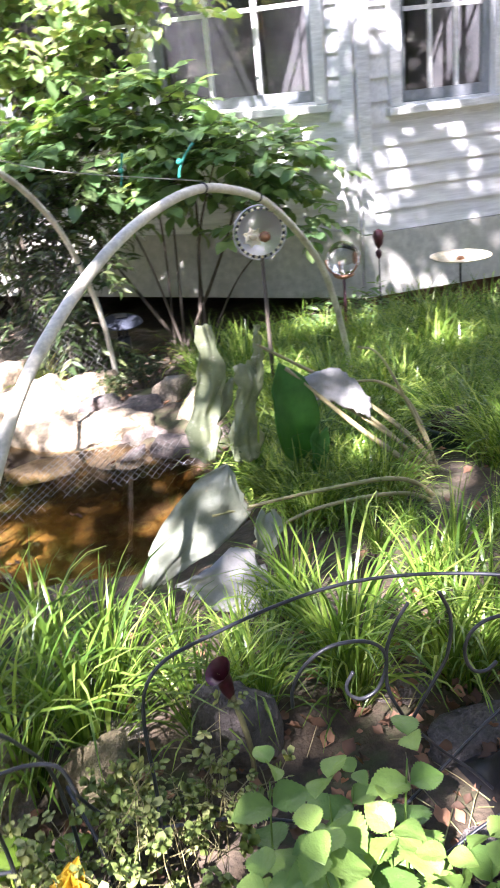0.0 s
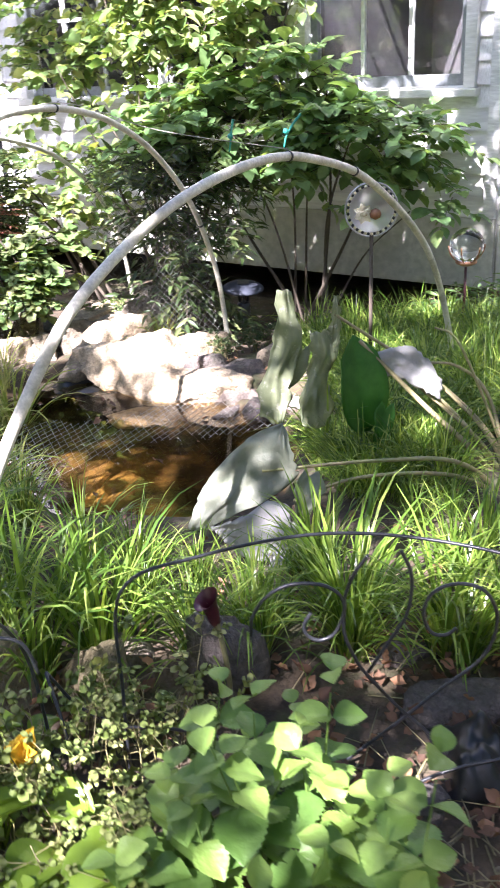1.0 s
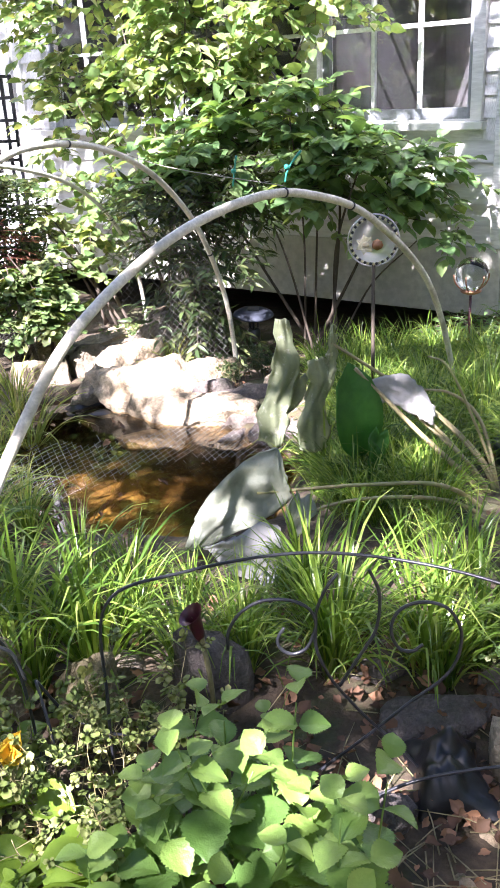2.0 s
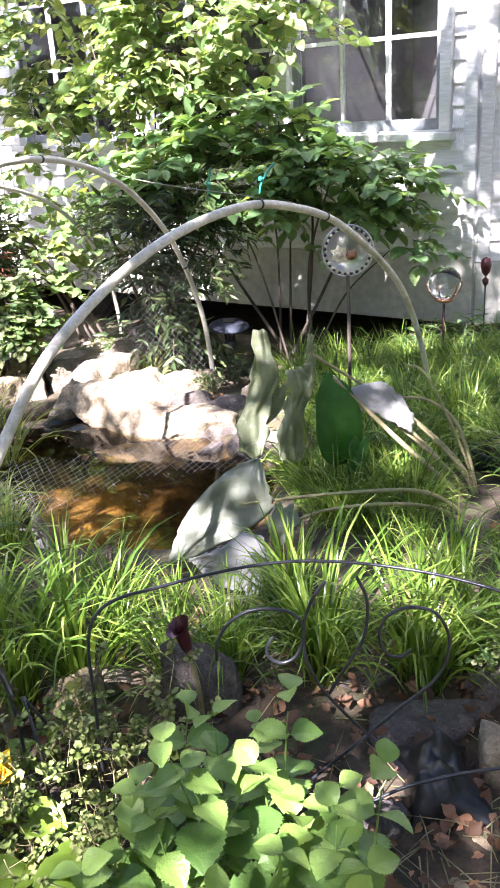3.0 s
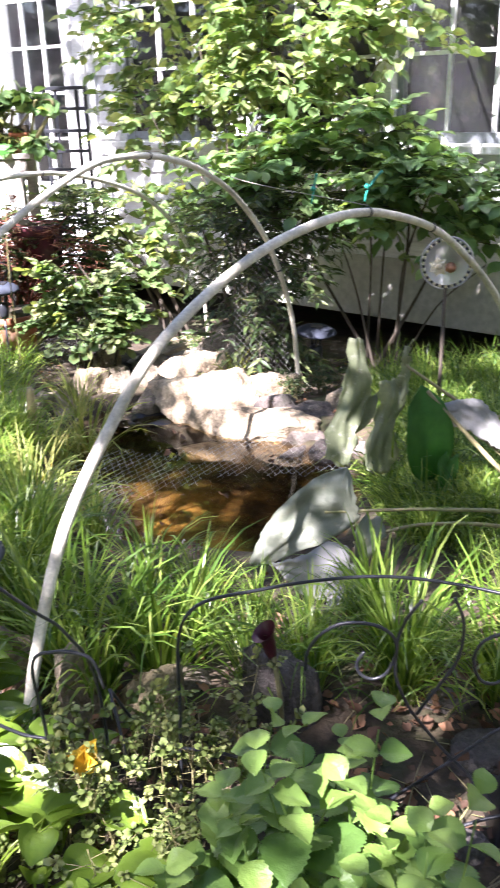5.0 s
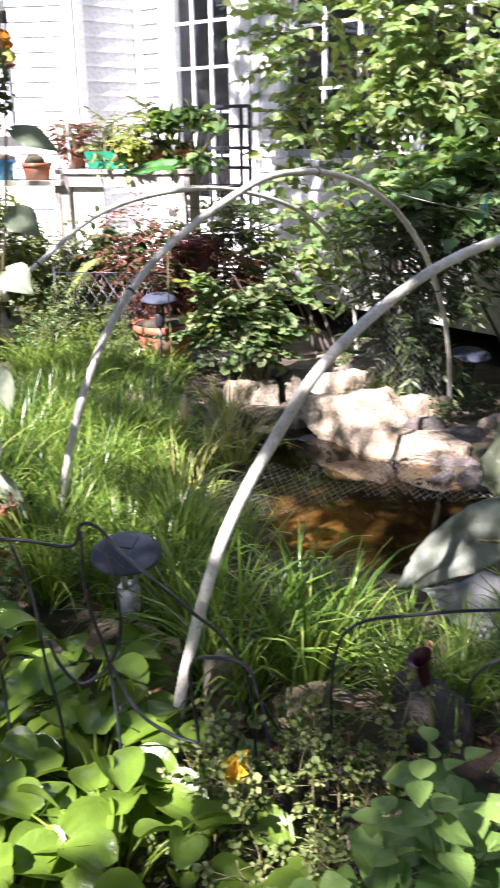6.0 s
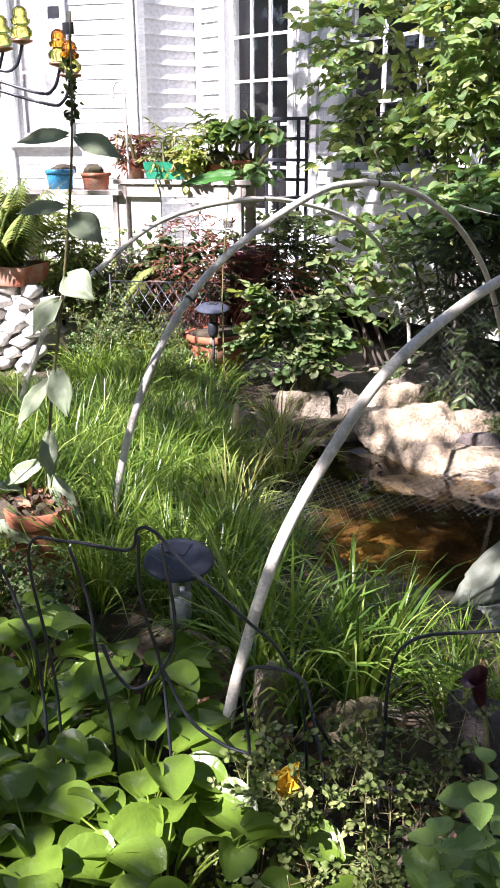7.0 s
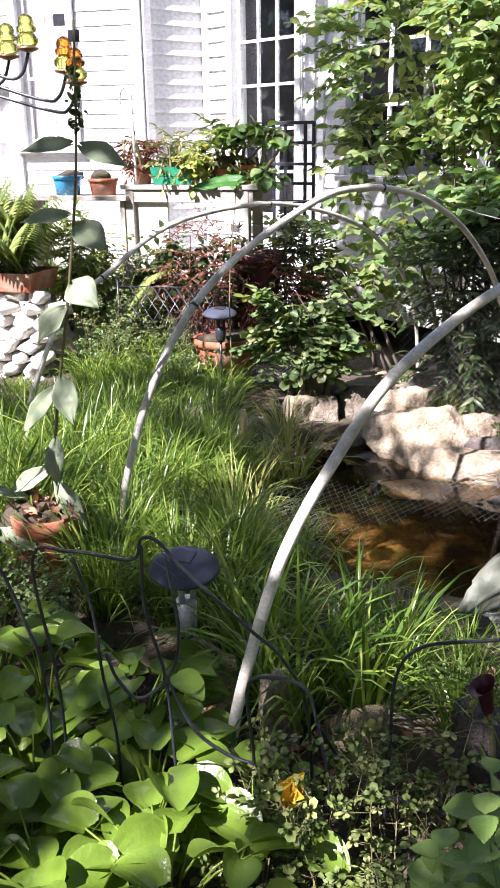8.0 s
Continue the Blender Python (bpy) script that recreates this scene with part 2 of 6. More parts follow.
# ---- building helpers ----
class Geo:
    """Collects points and faces for one mesh."""

    def __init__(self):
        self.v, self.f, self.n = [], [], 0

    def add(self, pts, faces):
        pts = np.asarray(pts, float).reshape(-1, 3)
        self.v.append(pts)
        self.f.extend([[i + self.n for i in q] for q in faces])
        self.n += len(pts)
        return self

    def scatter(self, tpl, faces, mats):
        """Copies of one small shape at many 3 x 4 placements."""
        mats = np.asarray(mats, float).reshape(-1, 3, 4)
        if not len(mats):
            return self
        pts = np.einsum("nij,mj->nmi", mats[:, :, :3], tpl) + mats[:, None, :, 3]
        fa = [np.array(q) for q in faces]
        m = len(tpl)
        for k in range(len(mats)):
            base = self.n + k * m
            self.f.extend([(q + base).tolist() for q in fa])
        self.v.append(pts.reshape(-1, 3))
        self.n += m * len(mats)
        return self

    def tube(self, pts, r, r2=None, sides=6, closed=False):
        pts = np.asarray(pts, float)
        k = len(pts)
        tang = np.gradient(pts, axis=0)
        if closed:
            tang = np.roll(pts, -1, 0) - np.roll(pts, 1, 0)
        tang /= np.linalg.norm(tang, axis=1)[:, None] + 1e-9
        ref = np.array([0.31, 0.22, 0.93])
        a = np.cross(tang, ref)
        a /= np.linalg.norm(a, axis=1)[:, None] + 1e-9
        b = np.cross(tang, a)
        rad = np.linspace(r, r if r2 is None else r2, k)
        ang = np.arange(sides) * 2 * np.pi / sides
        ring = pts[:, None] + rad[:, None, None] * (np.cos(ang)[None, :, None] * a[:, None] + np.sin(ang)[None, :, None] * b[:, None])
        faces = [(i * sides + j, i * sides + (j + 1) % sides, ((i + 1) % k) * sides + (j + 1) % sides, ((i + 1) % k) * sides + j)
                 for i in range(k if closed else k - 1) for j in range(sides)]
        if not closed:
            faces += [tuple(range(sides))[::-1], tuple((k - 1) * sides + j for j in range(sides))]
        return self.add(ring.reshape(-1, 3), faces)

    def lathe(self, profile, centre=(0, 0, 0), sides=20, cap=True):
        """profile: (radius, height) from bottom to top."""
        ang = np.arange(sides) * 2 * np.pi / sides
        pts = [(centre[0] + r * np.cos(t), centre[1] + r * np.sin(t), centre[2] + h) for r, h in profile for t in ang]
        k = len(profile)
        faces = [(i * sides + j, i * sides + (j + 1) % sides, (i + 1) * sides + (j + 1) % sides, (i + 1) * sides + j) for i in range(k - 1) for j in range(sides)]
        if cap:
            faces += [tuple(range(sides))[::-1], tuple((k - 1) * sides + j for j in range(sides))]
        return self.add(pts, faces)

    def box(self, x0, x1, y0, y1, z0, z1):
        return self.add([(x, y, z) for x in (x0, x1) for y in (y0, y1) for z in (z0, z1)],
                        [(0, 1, 3, 2), (4, 6, 7, 5), (0, 4, 5, 1), (2, 3, 7, 6), (0, 2, 6, 4), (1, 5, 7, 3)])

    def mesh(self, name, mat, smooth=True):
        me = bpy.data.meshes.new(name)
        me.from_pydata(np.concatenate(self.v).tolist() if self.v else [], [], self.f)
        if smooth:
            me.polygons.foreach_set("use_smooth", [True] * len(me.polygons))
        me.materials.append(mat)
        me.update()
        return me


def part(name, geo, mat, parent=None, label="", smooth=True, bevel=0.0):
    """One mesh object out of a Geo (or a mesh), under its thing."""
    me = geo.mesh(name, mat, smooth) if isinstance(geo, Geo) else geo
    ob = new(name, me)
    ob.parent = parent
    if label:
        tagged(ob, label)
    if bevel:
        mod = ob.modifiers.new("worn_edges", "BEVEL")
        mod.width, mod.segments, mod.limit_method = bevel, 2, "ANGLE"
    return ob


def thing(name, m, label, category, group="", kind=""):
    ob = new(name)
    ob.empty_display_size = 0.1
    ob.matrix_world = m
    return tagged(ob, label, category, group, kind)


def smooth_line(pts, k=8):
    """A Catmull-Rom curve through a few points."""
    p = np.asarray(pts, float)
    p = np.vstack([2 * p[0] - p[1], p, 2 * p[-1] - p[-2]])
    out = []
    for i in range(1, len(p) - 2):
        for t in np.arange(k) / k:
            out.append(0.5 * (2 * p[i] + (p[i + 1] - p[i - 1]) * t + (2 * p[i - 1] - 5 * p[i] + 4 * p[i + 1] - p[i + 2]) * t * t
                              + (3 * p[i] - p[i - 1] - 3 * p[i + 1] + p[i + 2]) * t ** 3))
    out.append(p[-2])
    return np.array(out)


def leaf_shape(widths, fold=0.25, droop=0.25, wave=0.0):
    """A leaf of length 1 along y, its half widths given from base to tip: three columns of points."""
    k = len(widths)
    ys = np.linspace(0, 1, k)
    pts, faces = [], []
    for i, (y, w) in enumerate(zip(ys, widths)):
        z = -droop * y * y
        ripple = wave * math.sin(i * 2.3)
        pts += [(-w, y, z + fold * w + ripple), (0, y, z), (w, y, z + fold * w - ripple)]
    for i in range(k - 1):
        a = 3 * i
        faces += [(a, a + 1, a + 4, a + 3), (a + 1, a + 2, a + 5, a + 4)]
    return np.array(pts), faces


def frames(pos, way, up, size):
    """Placements for Geo.scatter: y along way, z near up."""
    pos, way, up = (np.asarray(a, float).reshape(-1, 3) for a in (pos, way, up))
    size = np.broadcast_to(np.asarray(size, float), (len(pos),))
    y = way / (np.linalg.norm(way, axis=1)[:, None] + 1e-9)
    x = np.cross(y, up)
    x /= np.linalg.norm(x, axis=1)[:, None] + 1e-9
    z = np.cross(x, y)
    m = np.stack([x, y, z], 2) * size[:, None, None]
    return np.concatenate([m, pos[:, :, None]], 2)


OVATE = leaf_shape([0.03, 0.27, 0.36, 0.27, 0.02], 0.3, 0.3)
NARROW = leaf_shape([0.02, 0.12, 0.13, 0.08, 0.01], 0.4, 0.4)
ROUND = leaf_shape([0.08, 0.36, 0.45, 0.38, 0.05], 0.25, 0.25)
CARD = leaf_shape([0.05, 0.40, 0.05], 0.2, 0.2)
rng = np.random.default_rng(7)


def lobed_shape():
    """A small leaf of three rounded lobes."""
    pts, faces = [(0, 0, 0), (0, 0.42, 0.03)], []
    for mid, reach, wide in ((-0.95, 0.62, 0.42), (0.0, 1.0, 0.40), (0.95, 0.62, 0.42)):
        b = len(pts)
        for a, q in ((-1.0, 0.72), (-0.45, 1.0), (0.45, 1.0), (1.0, 0.72)):
            t = mid + a * wide
            pts.append((math.sin(t) * reach * q * 0.85, 0.22 + math.cos(t) * reach * q * 0.78, 0.05 * a * a - 0.12 * reach * q))
        faces += [(1, b, b + 1), (1, b + 1, b + 2), (1, b + 2, b + 3), (0, 1, b) if mid < 0 else (0, b + 3, 1)]
    return np.array(pts), faces


LOBED = lobed_shape()


# ---- ground ----
POND = np.array([(-0.95, 2.76), (-0.62, 2.58), (-0.27, 2.54), (0.02, 2.72), (0.12, 3.2), (0.05, 3.55), (-0.25, 3.78), (-0.62, 3.98), (-0.95, 4.25), (-1.22, 4.2), (-1.26, 3.6)])
POND_Z = -0.20


def in_pond(x, y, grow=0.0):
    """Signed distance to the pond's edge: negative in the water."""
    p, q = POND, np.roll(POND, -1, 0)
    e, w = q - p, np.array([x, y]) - p
    t = np.clip((w * e).sum(1) / (e * e).sum(1), 0, 1)
    d = np.sqrt((((w - e * t[:, None]) ** 2).sum(1)).min())
    cross = ((p[:, 1] > y) != (q[:, 1] > y)) & (x < e[:, 0] * (y - p[:, 1]) / np.where(e[:, 1] == 0, 1e-9, e[:, 1]) + p[:, 0])
    return (-d if cross.sum() % 2 else d) - grow


def step(a, b, x):
    t = min(max((x - a) / (b - a), 0.0), 1.0)
    return t * t * (3 - 2 * t)


def ground_z(x, y):
    z = -0.12 * step(2.2, 3.6, y) - 0.10 * step(3.8, 5.0, y)
    z -= 0.10 * step(-0.25, 0.05, (x - 1.32) * 0.576 + (y - 4.974) * 0.818) * step(-2.4, -1.6, x)
    z += 0.2 * step(-1.9, -3.0, x) * step(3.5, 5.5, y)
    z += 0.035 * noise.noise((x * 1.3, y * 1.3, 0.4)) + 0.012 * noise.noise((x * 6, y * 6, 2.4))
    if -1.8 < x < 0.7 and 2.1 < y < 4.8:
        d = in_pond(x, y)
        z = z * (1 - step(0.22, 0.0, d)) + (POND_Z + 0.04) * step(0.22, 0.0, d)
        z -= 0.33 * step(0.03, -0.26, d)
    return z


def build_ground():
    xs = np.concatenate([[-900, -120, -40, -16, -8, -5], np.arange(-3.6, 3.61, 0.06), [5, 8, 16, 40, 120, 900]])
    ys = np.concatenate([[-900, -120, -40, -16, -6, -3, -1, 0], np.arange(0.5, 8.3, 0.06), [10, 16, 40, 120, 900]])
    g = Geo()
    pts = [(x, y, ground_z(x, y)) for y in ys for x in xs]
    k = len(xs)
    g.add(pts, [(j * k + i, j * k + i + 1, (j + 1) * k + i + 1, (j + 1) * k + i) for j in range(len(ys) - 1) for i in range(k - 1)])
    tagged(part("ground", g, SOIL), "dark garden soil covered with leaf litter", "ground", kind="structure")


build_ground()


def build_pond():
    bed = Geo()
    pts, faces, k = [], [], 26
    for j in range(k):
        for i in range(k):
            x, y = -1.35 + 1.55 * i / (k - 1), 2.5 + 1.9 * j / (k - 1)
            pts.append((x, y, min(ground_z(x, y) + 0.012 + 0.02 * noise.noise((x * 9, y * 9, 3)), POND_Z + 0.02)))
    faces = [(j * k + i, j * k + i + 1, (j + 1) * k + i + 1, (j + 1) * k + i) for j in range(k - 1) for i in range(k - 1)]
    faces = [f for f in faces if min(in_pond(*pts[i][:2]) for i in f) < 0.0]
    bed.add(pts, faces)
    tagged(part("pond_bed", bed, PEBBLES), "amber brown silt and pebbles under the water", "pond bed", kind="structure")
    w = Geo()
    edge = POND - POND.mean(0)
    rim = [(*(POND.mean(0) + e * 1.04), POND_Z) for e in edge]
    w.add([(*POND.mean(0), POND_Z)] + rim, [(0, 1 + i, 1 + (i + 1) % len(rim)) for i in range(len(rim))])
    ob = part("pond_water", w, WATER, smooth=False)
    ob.visible_shadow = False
    tagged(ob, "still tea-brown pond water between stones and grass", "pond", kind="structure")


build_pond()

# ---- house: walls from left to right, each with boards, skirt and windows ----
BOARD_H = 0.115


def unit_board():
    g = Geo()
    g.add([(0, -0.004, BOARD_H), (1, -0.004, BOARD_H), (1, -0.024, 0.0), (0, -0.024, 0.0), (0, 0.0, 0.0), (1, 0.0, 0.0), (0, 0.0, BOARD_H), (1, 0.0, BOARD_H)],
          [(0, 3, 2, 1), (3, 4, 5, 2), (0, 6, 4, 3), (1, 2, 5, 7), (6, 0, 1, 7), (4, 6, 7, 5)])
    return g.mesh("clapboard", BOARD, False)


CLAP = unit_board()


def wall(name, left, right, z0, z1, skirt, windows, label, corner=(True, True)):
    """windows: (from, to, bottom, top, panes across, pane height, sash material) along the wall from its left end."""
    (xl, yl), (xr, yr) = left, right
    length, turn = math.hypot(xr - xl, yr - yl), math.degrees(math.atan2(yr - yl, xr - xl))
    place = pose(xl, yl, 0, 0, 0, turn)
    g, cuts = Geo(), sorted(windows)
    x = 0.0
    for a, b, lo, hi, *_ in cuts:
        g.box(x, a, 0, 0.14, z0, z1)
        g.box(a, b, 0, 0.14, z0, lo)
        g.box(a, b, 0, 0.14, hi, z1)
        x = b
    g.box(x, length, 0, 0.14, z0, z1)
    ob = part(name, g, WHITE, smooth=False)
    ob.matrix_world = place
    tagged(ob, label, "wall", kind="structure")
    if skirt:
        part("skirt_board", Geo().box(0, length, -0.034, -0.001, skirt[0], skirt[1]), SKIRT, ob, "plain grey-beige skirt board", False, 0.004)
    for end, on in ((0, corner[0]), (length - 0.07, corner[1])):
        if on:
            part("corner_board", Geo().box(end, end + 0.07, -0.04, 0.0, (skirt[1] + 0.003) if skirt else z0, z1), WHITE, ob, "", False, 0.004)
    z = skirt[1] + 0.004 if skirt else z0
    lo_x, hi_x = (0.073 if corner[0] else 0.0), length - (0.073 if corner[1] else 0.0)
    while z < z1 - 0.05:
        x = lo_x
        spans = []
        for a, b, lo, hi, *_ in cuts:
            if lo - 0.09 < z + BOARD_H * 0.6 and z < hi + 0.07:
                spans.append((x, a - 0.068))
                x = b + 0.068
        spans.append((x, hi_x))
        for a, b in spans:
            if b - a > 0.02:
                o = part("clapboard", CLAP, BOARD, ob)
                # left wall's boards are flattened: their shadow lines vanish as if in full glare
                o.location, o.scale = (a, 0, z), (b - a, 0.45 if name == "wall_left" else 1, 1)
        z += BOARD_H
    for k, (a, b, lo, hi, across, high, sash) in enumerate(cuts):
        window(ob, place, a, b, lo, hi, across, high, sash, name == "wall_left")
    return ob


WINDOW_NO = [0]


def window(wall_ob, place, a, b, lo, hi, across, high, sash, curtain=False):
    WINDOW_NO[0] += 1
    w = thing("window_%d" % WINDOW_NO[0], place @ pose(a, 0, lo), "divided-pane window with a white casing and dark room behind", "window", kind="structure")
    wd, ht, c = b - a, hi - lo, 0.065
    fr = Geo()
    fr.box(-c, 0, -0.045, 0.0, -0.01, ht + c).box(wd, wd + c, -0.045, 0.0, -0.01, ht + c).box(0, wd, -0.045, 0.0, ht, ht + c)
    part("casing", fr, WHITE, w, "white painted casing", False, 0.003)
    part("sill", Geo().box(-c - 0.02, wd + c + 0.02, -0.075, 0.02, -0.055, -0.012), WHITE, w, "white painted sill", False, 0.006)
    s = 0.045
    sh = Geo()
    sh.box(0, s, 0.02, 0.06, 0, ht).box(wd - s, wd, 0.02, 0.06, 0, ht).box(s, wd - s, 0.02, 0.06, 0, s * 1.3).box(s, wd - s, 0.02, 0.06, ht - s, ht)
    part("sash", sh, sash, w, "", False, 0.003)
    for i in range(1, across):
        x = s + (wd - 2 * s) * i / across
        part("muntin", Geo().box(x - 0.011, x + 0.011, 0.022, 0.05, s * 1.3, ht - s), MUNTIN, w, "", False)
    z, m = s * 1.3 + high, 0
    while z < ht - 0.1:
        part("muntin", Geo().box(s, wd - s, 0.024, 0.048, z - 0.011, z + 0.011), MUNTIN, w, "", False)
        z += high
    p = part("pane", Geo().box(s - 0.005, wd - s + 0.005, 0.032, 0.038, 0.02, ht - 0.02), PANE, w, "", False)
    p.visible_shadow = False
    if curtain:
        folds = [(x, 0.10 + 0.016 * math.sin(x * 70), z) for z in (0.02, ht - 0.02) for x in np.linspace(0.01, wd - 0.01, 40)]
        part("curtain", Geo().add(folds, [(i, i + 1, 41 + i, 40 + i) for i in range(39)]), LINEN, w, "drawn pale curtain with soft folds")
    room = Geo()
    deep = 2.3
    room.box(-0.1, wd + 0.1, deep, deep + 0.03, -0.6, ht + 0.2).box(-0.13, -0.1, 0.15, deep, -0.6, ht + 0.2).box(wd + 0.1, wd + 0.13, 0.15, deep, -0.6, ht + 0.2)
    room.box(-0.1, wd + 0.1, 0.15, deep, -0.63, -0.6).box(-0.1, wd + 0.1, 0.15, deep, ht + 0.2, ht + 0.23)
    part("room_lining", room, ROOM, w, "room lining coloured dark to look dim behind the glass", False)


CORNER_A, CORNER_B, CORNER_C, CORNER_D = (1.32, 4.974), (-1.88, 7.23), (-3.05, 7.82), (-3.43, 7.29)
wall("wall_main", CORNER_B, CORNER_A, -0.06, 3.3, (-0.06, 0.33), [(0.33, 1.46, 1.02, 2.6, 3, 0.43, SASH), (1.63, 2.62, 1.02, 2.6, 3, 0.43, SASH), (2.73, 3.70, 1.02, 2.6, 3, 0.43, SASH)],
     "white clapboard house wall with three large windows", (True, True))
wall("wall_right", CORNER_A, (5.3, 5.15), -0.06, 3.3, (-0.06, 0.30), [(0.25, 0.80, 0.97, 2.4, 3, 0.40, SASH)], "white clapboard house wall dappled with sun", (True, True))
wall("wall_bay", CORNER_C, CORNER_B, -0.1, 3.3, None, [(0.34, 1.06, 0.62, 3.0, 3, 0.345, MUNTIN)], "white bay wall with a tall many-paned window", (False, False))
wall("wall_return", CORNER_D, CORNER_C, -0.1, 3.3, None, [], "sunlit white clapboard return wall", (True, True))
wall("wall_left", (-9.0, 6.9), CORNER_D, -0.1, 3.3, None, [(3.9, 4.35, 0.85, 1.75, 2, 0.40, MUNTIN), (4.46, 4.92, 1.25, 2.7, 2, 0.5, MUNTIN)], "bright sunlit white house wall", (False, True))


def bay_trim():
    """Flat white boards that cover the joint between the bay and the main wall."""
    (xa, ya), (xb, yb) = CORNER_C, CORNER_B
    d = Vector((xb - xa, yb - ya, 0)).normalized()
    for back, wide, proud in ((0.13, 0.10, 0.050), (0.245, 0.07, 0.035)):
        p = Vector((xb, yb, 0)) - d * back
        o = part("trim_board", Geo().box(0, wide, -proud, -0.002, -0.1, 3.29), WHITE, None, "", False, 0.004)
        o.matrix_world = pose(p.x, p.y, 0, 0, 0, math.degrees(math.atan2(d.y, d.x)))
        tagged(o, "flat white trim board beside the bay window", "trim", kind="structure")


bay_trim()


def build_house_rest():
    g = Geo()
    outline = [(-9, 6.9), CORNER_D, CORNER_C, CORNER_B, CORNER_A, (5.3, 5.15), (5.3, 12), (-9, 12)]
    n = len(outline)
    g.add([(x, y, z) for z in (3.3, 3.45) for x, y in outline], [tuple(range(n))[::-1], tuple(range(n, 2 * n))] + [(i, (i + 1) % n, n + (i + 1) % n, n + i) for i in range(n)])
    tagged(part("house_roof", g, WHITE, smooth=False), "flat roof edge of the white house", "roof", kind="structure")
    b = Geo().box(5.16, 5.3, 5.3, 12, -0.3, 3.29).box(-9, -8.86, 7.05, 12, -0.3, 3.29).box(-8.8, 5.1, 11.86, 12, -0.3, 3.29)
    tagged(part("wall_back", b, WHITE, smooth=False), "plain white rear walls of the house", "wall", kind="structure")
    f = Geo()
    for (xa, ya), (xb, yb) in ((CORNER_B, CORNER_A), (CORNER_A, (5.3, 5.15))):
        d = Vector((xb - xa, yb - ya, 0)).normalized()
        i = Vector((-d.y, d.x, 0)) * (1.2 if xa < 0 else 0.36)
        lo = [(xa + i.x, ya + i.y), (xb + i.x, yb + i.y), (xb + 2 * i.x, yb + 2 * i.y), (xa + 2 * i.x, ya + 2 * i.y)]
        f.add([(x, y, z) for z in (-0.6, 0.02) for x, y in lo], [(3, 2, 1, 0), (4, 5, 6, 7), (0, 1, 5, 4), (1, 2, 6, 5), (2, 3, 7, 6), (3, 0, 4, 7)])
    tagged(part("foundation", f, FOUND, smooth=False), "brown recessed foundation below the skirt", "foundation", kind="structure")


build_house_rest()


# ---- hoops over the pond, ridge wire and netting ----
def bowed(foot, far, profile):
    """A sprung pipe in an upright plane from foot towards far: (distance, height) along it."""
    foot, far = np.array(foot, float), np.array(far, float)
    d = (far - foot) / np.linalg.norm(far - foot)
    return smooth_line([(*(foot + d * s), z) for s, z in profile], 6)


HOOP_A = bowed((-0.665, 1.385), (0.82, 3.72), [(-0.01, -0.06), (0.025, 0.07), (0.07, 0.23), (0.17, 0.46), (0.32, 0.64), (0.50, 0.79), (0.83, 0.92), (1.20, 0.97), (1.51, 0.94), (1.90, 0.82), (2.40, 0.51), (2.68, 0.12), (2.74, -0.12)])
HOOP_B = bowed((-1.295, 2.15), (-0.20, 4.24), [(0.01, -0.06), (0.02, 0.05), (0.09, 0.32), (0.19, 0.55), (0.34, 0.75), (0.56, 0.91), (0.93, 1.06), (1.17, 1.09), (1.40, 1.07), (1.62, 1.01), (1.87, 0.88), (2.13, 0.64), (2.33, 0.27), (2.40, -0.13), (2.41, -0.25)])
HOOP_C = bowed((-2.32, 3.22), (-0.72, 5.62), [(0.03, -0.10), (0.06, 0.06), (0.29, 0.52), (0.51, 0.67), (0.89, 0.88), (1.38, 0.95), (1.76, 0.92), (2.19, 0.79), (2.50, 0.55), (2.68, 0.2), (2.74, -0.22)])


def build_hoops():
    for pts, r in ((HOOP_A, 0.0125), (HOOP_B, 0.0120), (HOOP_C, 0.0120)):
        h = tagged(new("pipe_hoop"), "weathered white plastic pipe bent into a hoop over the pond", "hoop", "hoops over the pond")
        part("pipe", Geo().tube(pts, r, sides=12), PVC, h)
        for k in ((0.62, 0.72) if pts is HOOP_A else (0.30, 0.54, 0.8)):
            i = int(k * len(pts))
            d = pts[i + 1] - pts[i]
            d = d / np.linalg.norm(d)
            part("cable_tie", Geo().tube([pts[i] - d * 0.004, pts[i] + d * 0.004], r + 0.0025, sides=12), WIRE, h, "black cable tie")
    tops = [pts[int(len(pts) * k)] + np.array([0, 0, 0.018]) for pts, k in ((HOOP_C, 0.50), (HOOP_B, 0.54), (HOOP_A, 0.62))]
    line = smooth_line([tops[0], (tops[0] + tops[1]) / 2 - np.array([0, 0, 0.03]), tops[1], (tops[1] + tops[2]) / 2 - np.array([0, 0, 0.02]), tops[2]])
    tagged(part("ridge_wire", Geo().tube(line, 0.0014), BENCH), "thin grey wire tied along the hoop tops", "wire")


build_hoops()


def build_ties():
    """Teal plastic ties knotted round the ridge wire."""
    for x, y, z, lean in ((-0.10, 3.10, 0.98, 0.012), (0.08, 3.05, 0.99, 0.05)):
        t = thing("plant_tie", pose(x, y, z), "teal plastic tie knotted on the ridge wire", "tie", "teal ties")
        part("strip", Geo().tube(smooth_line([(lean, 0, 0.05), (lean * 0.4, 0.004, 0.015), (0, 0, -0.02), (-0.006, 0.003, -0.05)], 4), 0.0045, 0.003, sides=6), TEAL, t)
        part("knot", Geo().lathe([(0.002, -0.010), (0.009, -0.004), (0.009, 0.004), (0.002, 0.010)], (0, 0, 0), 10), TEAL, t)


build_ties()


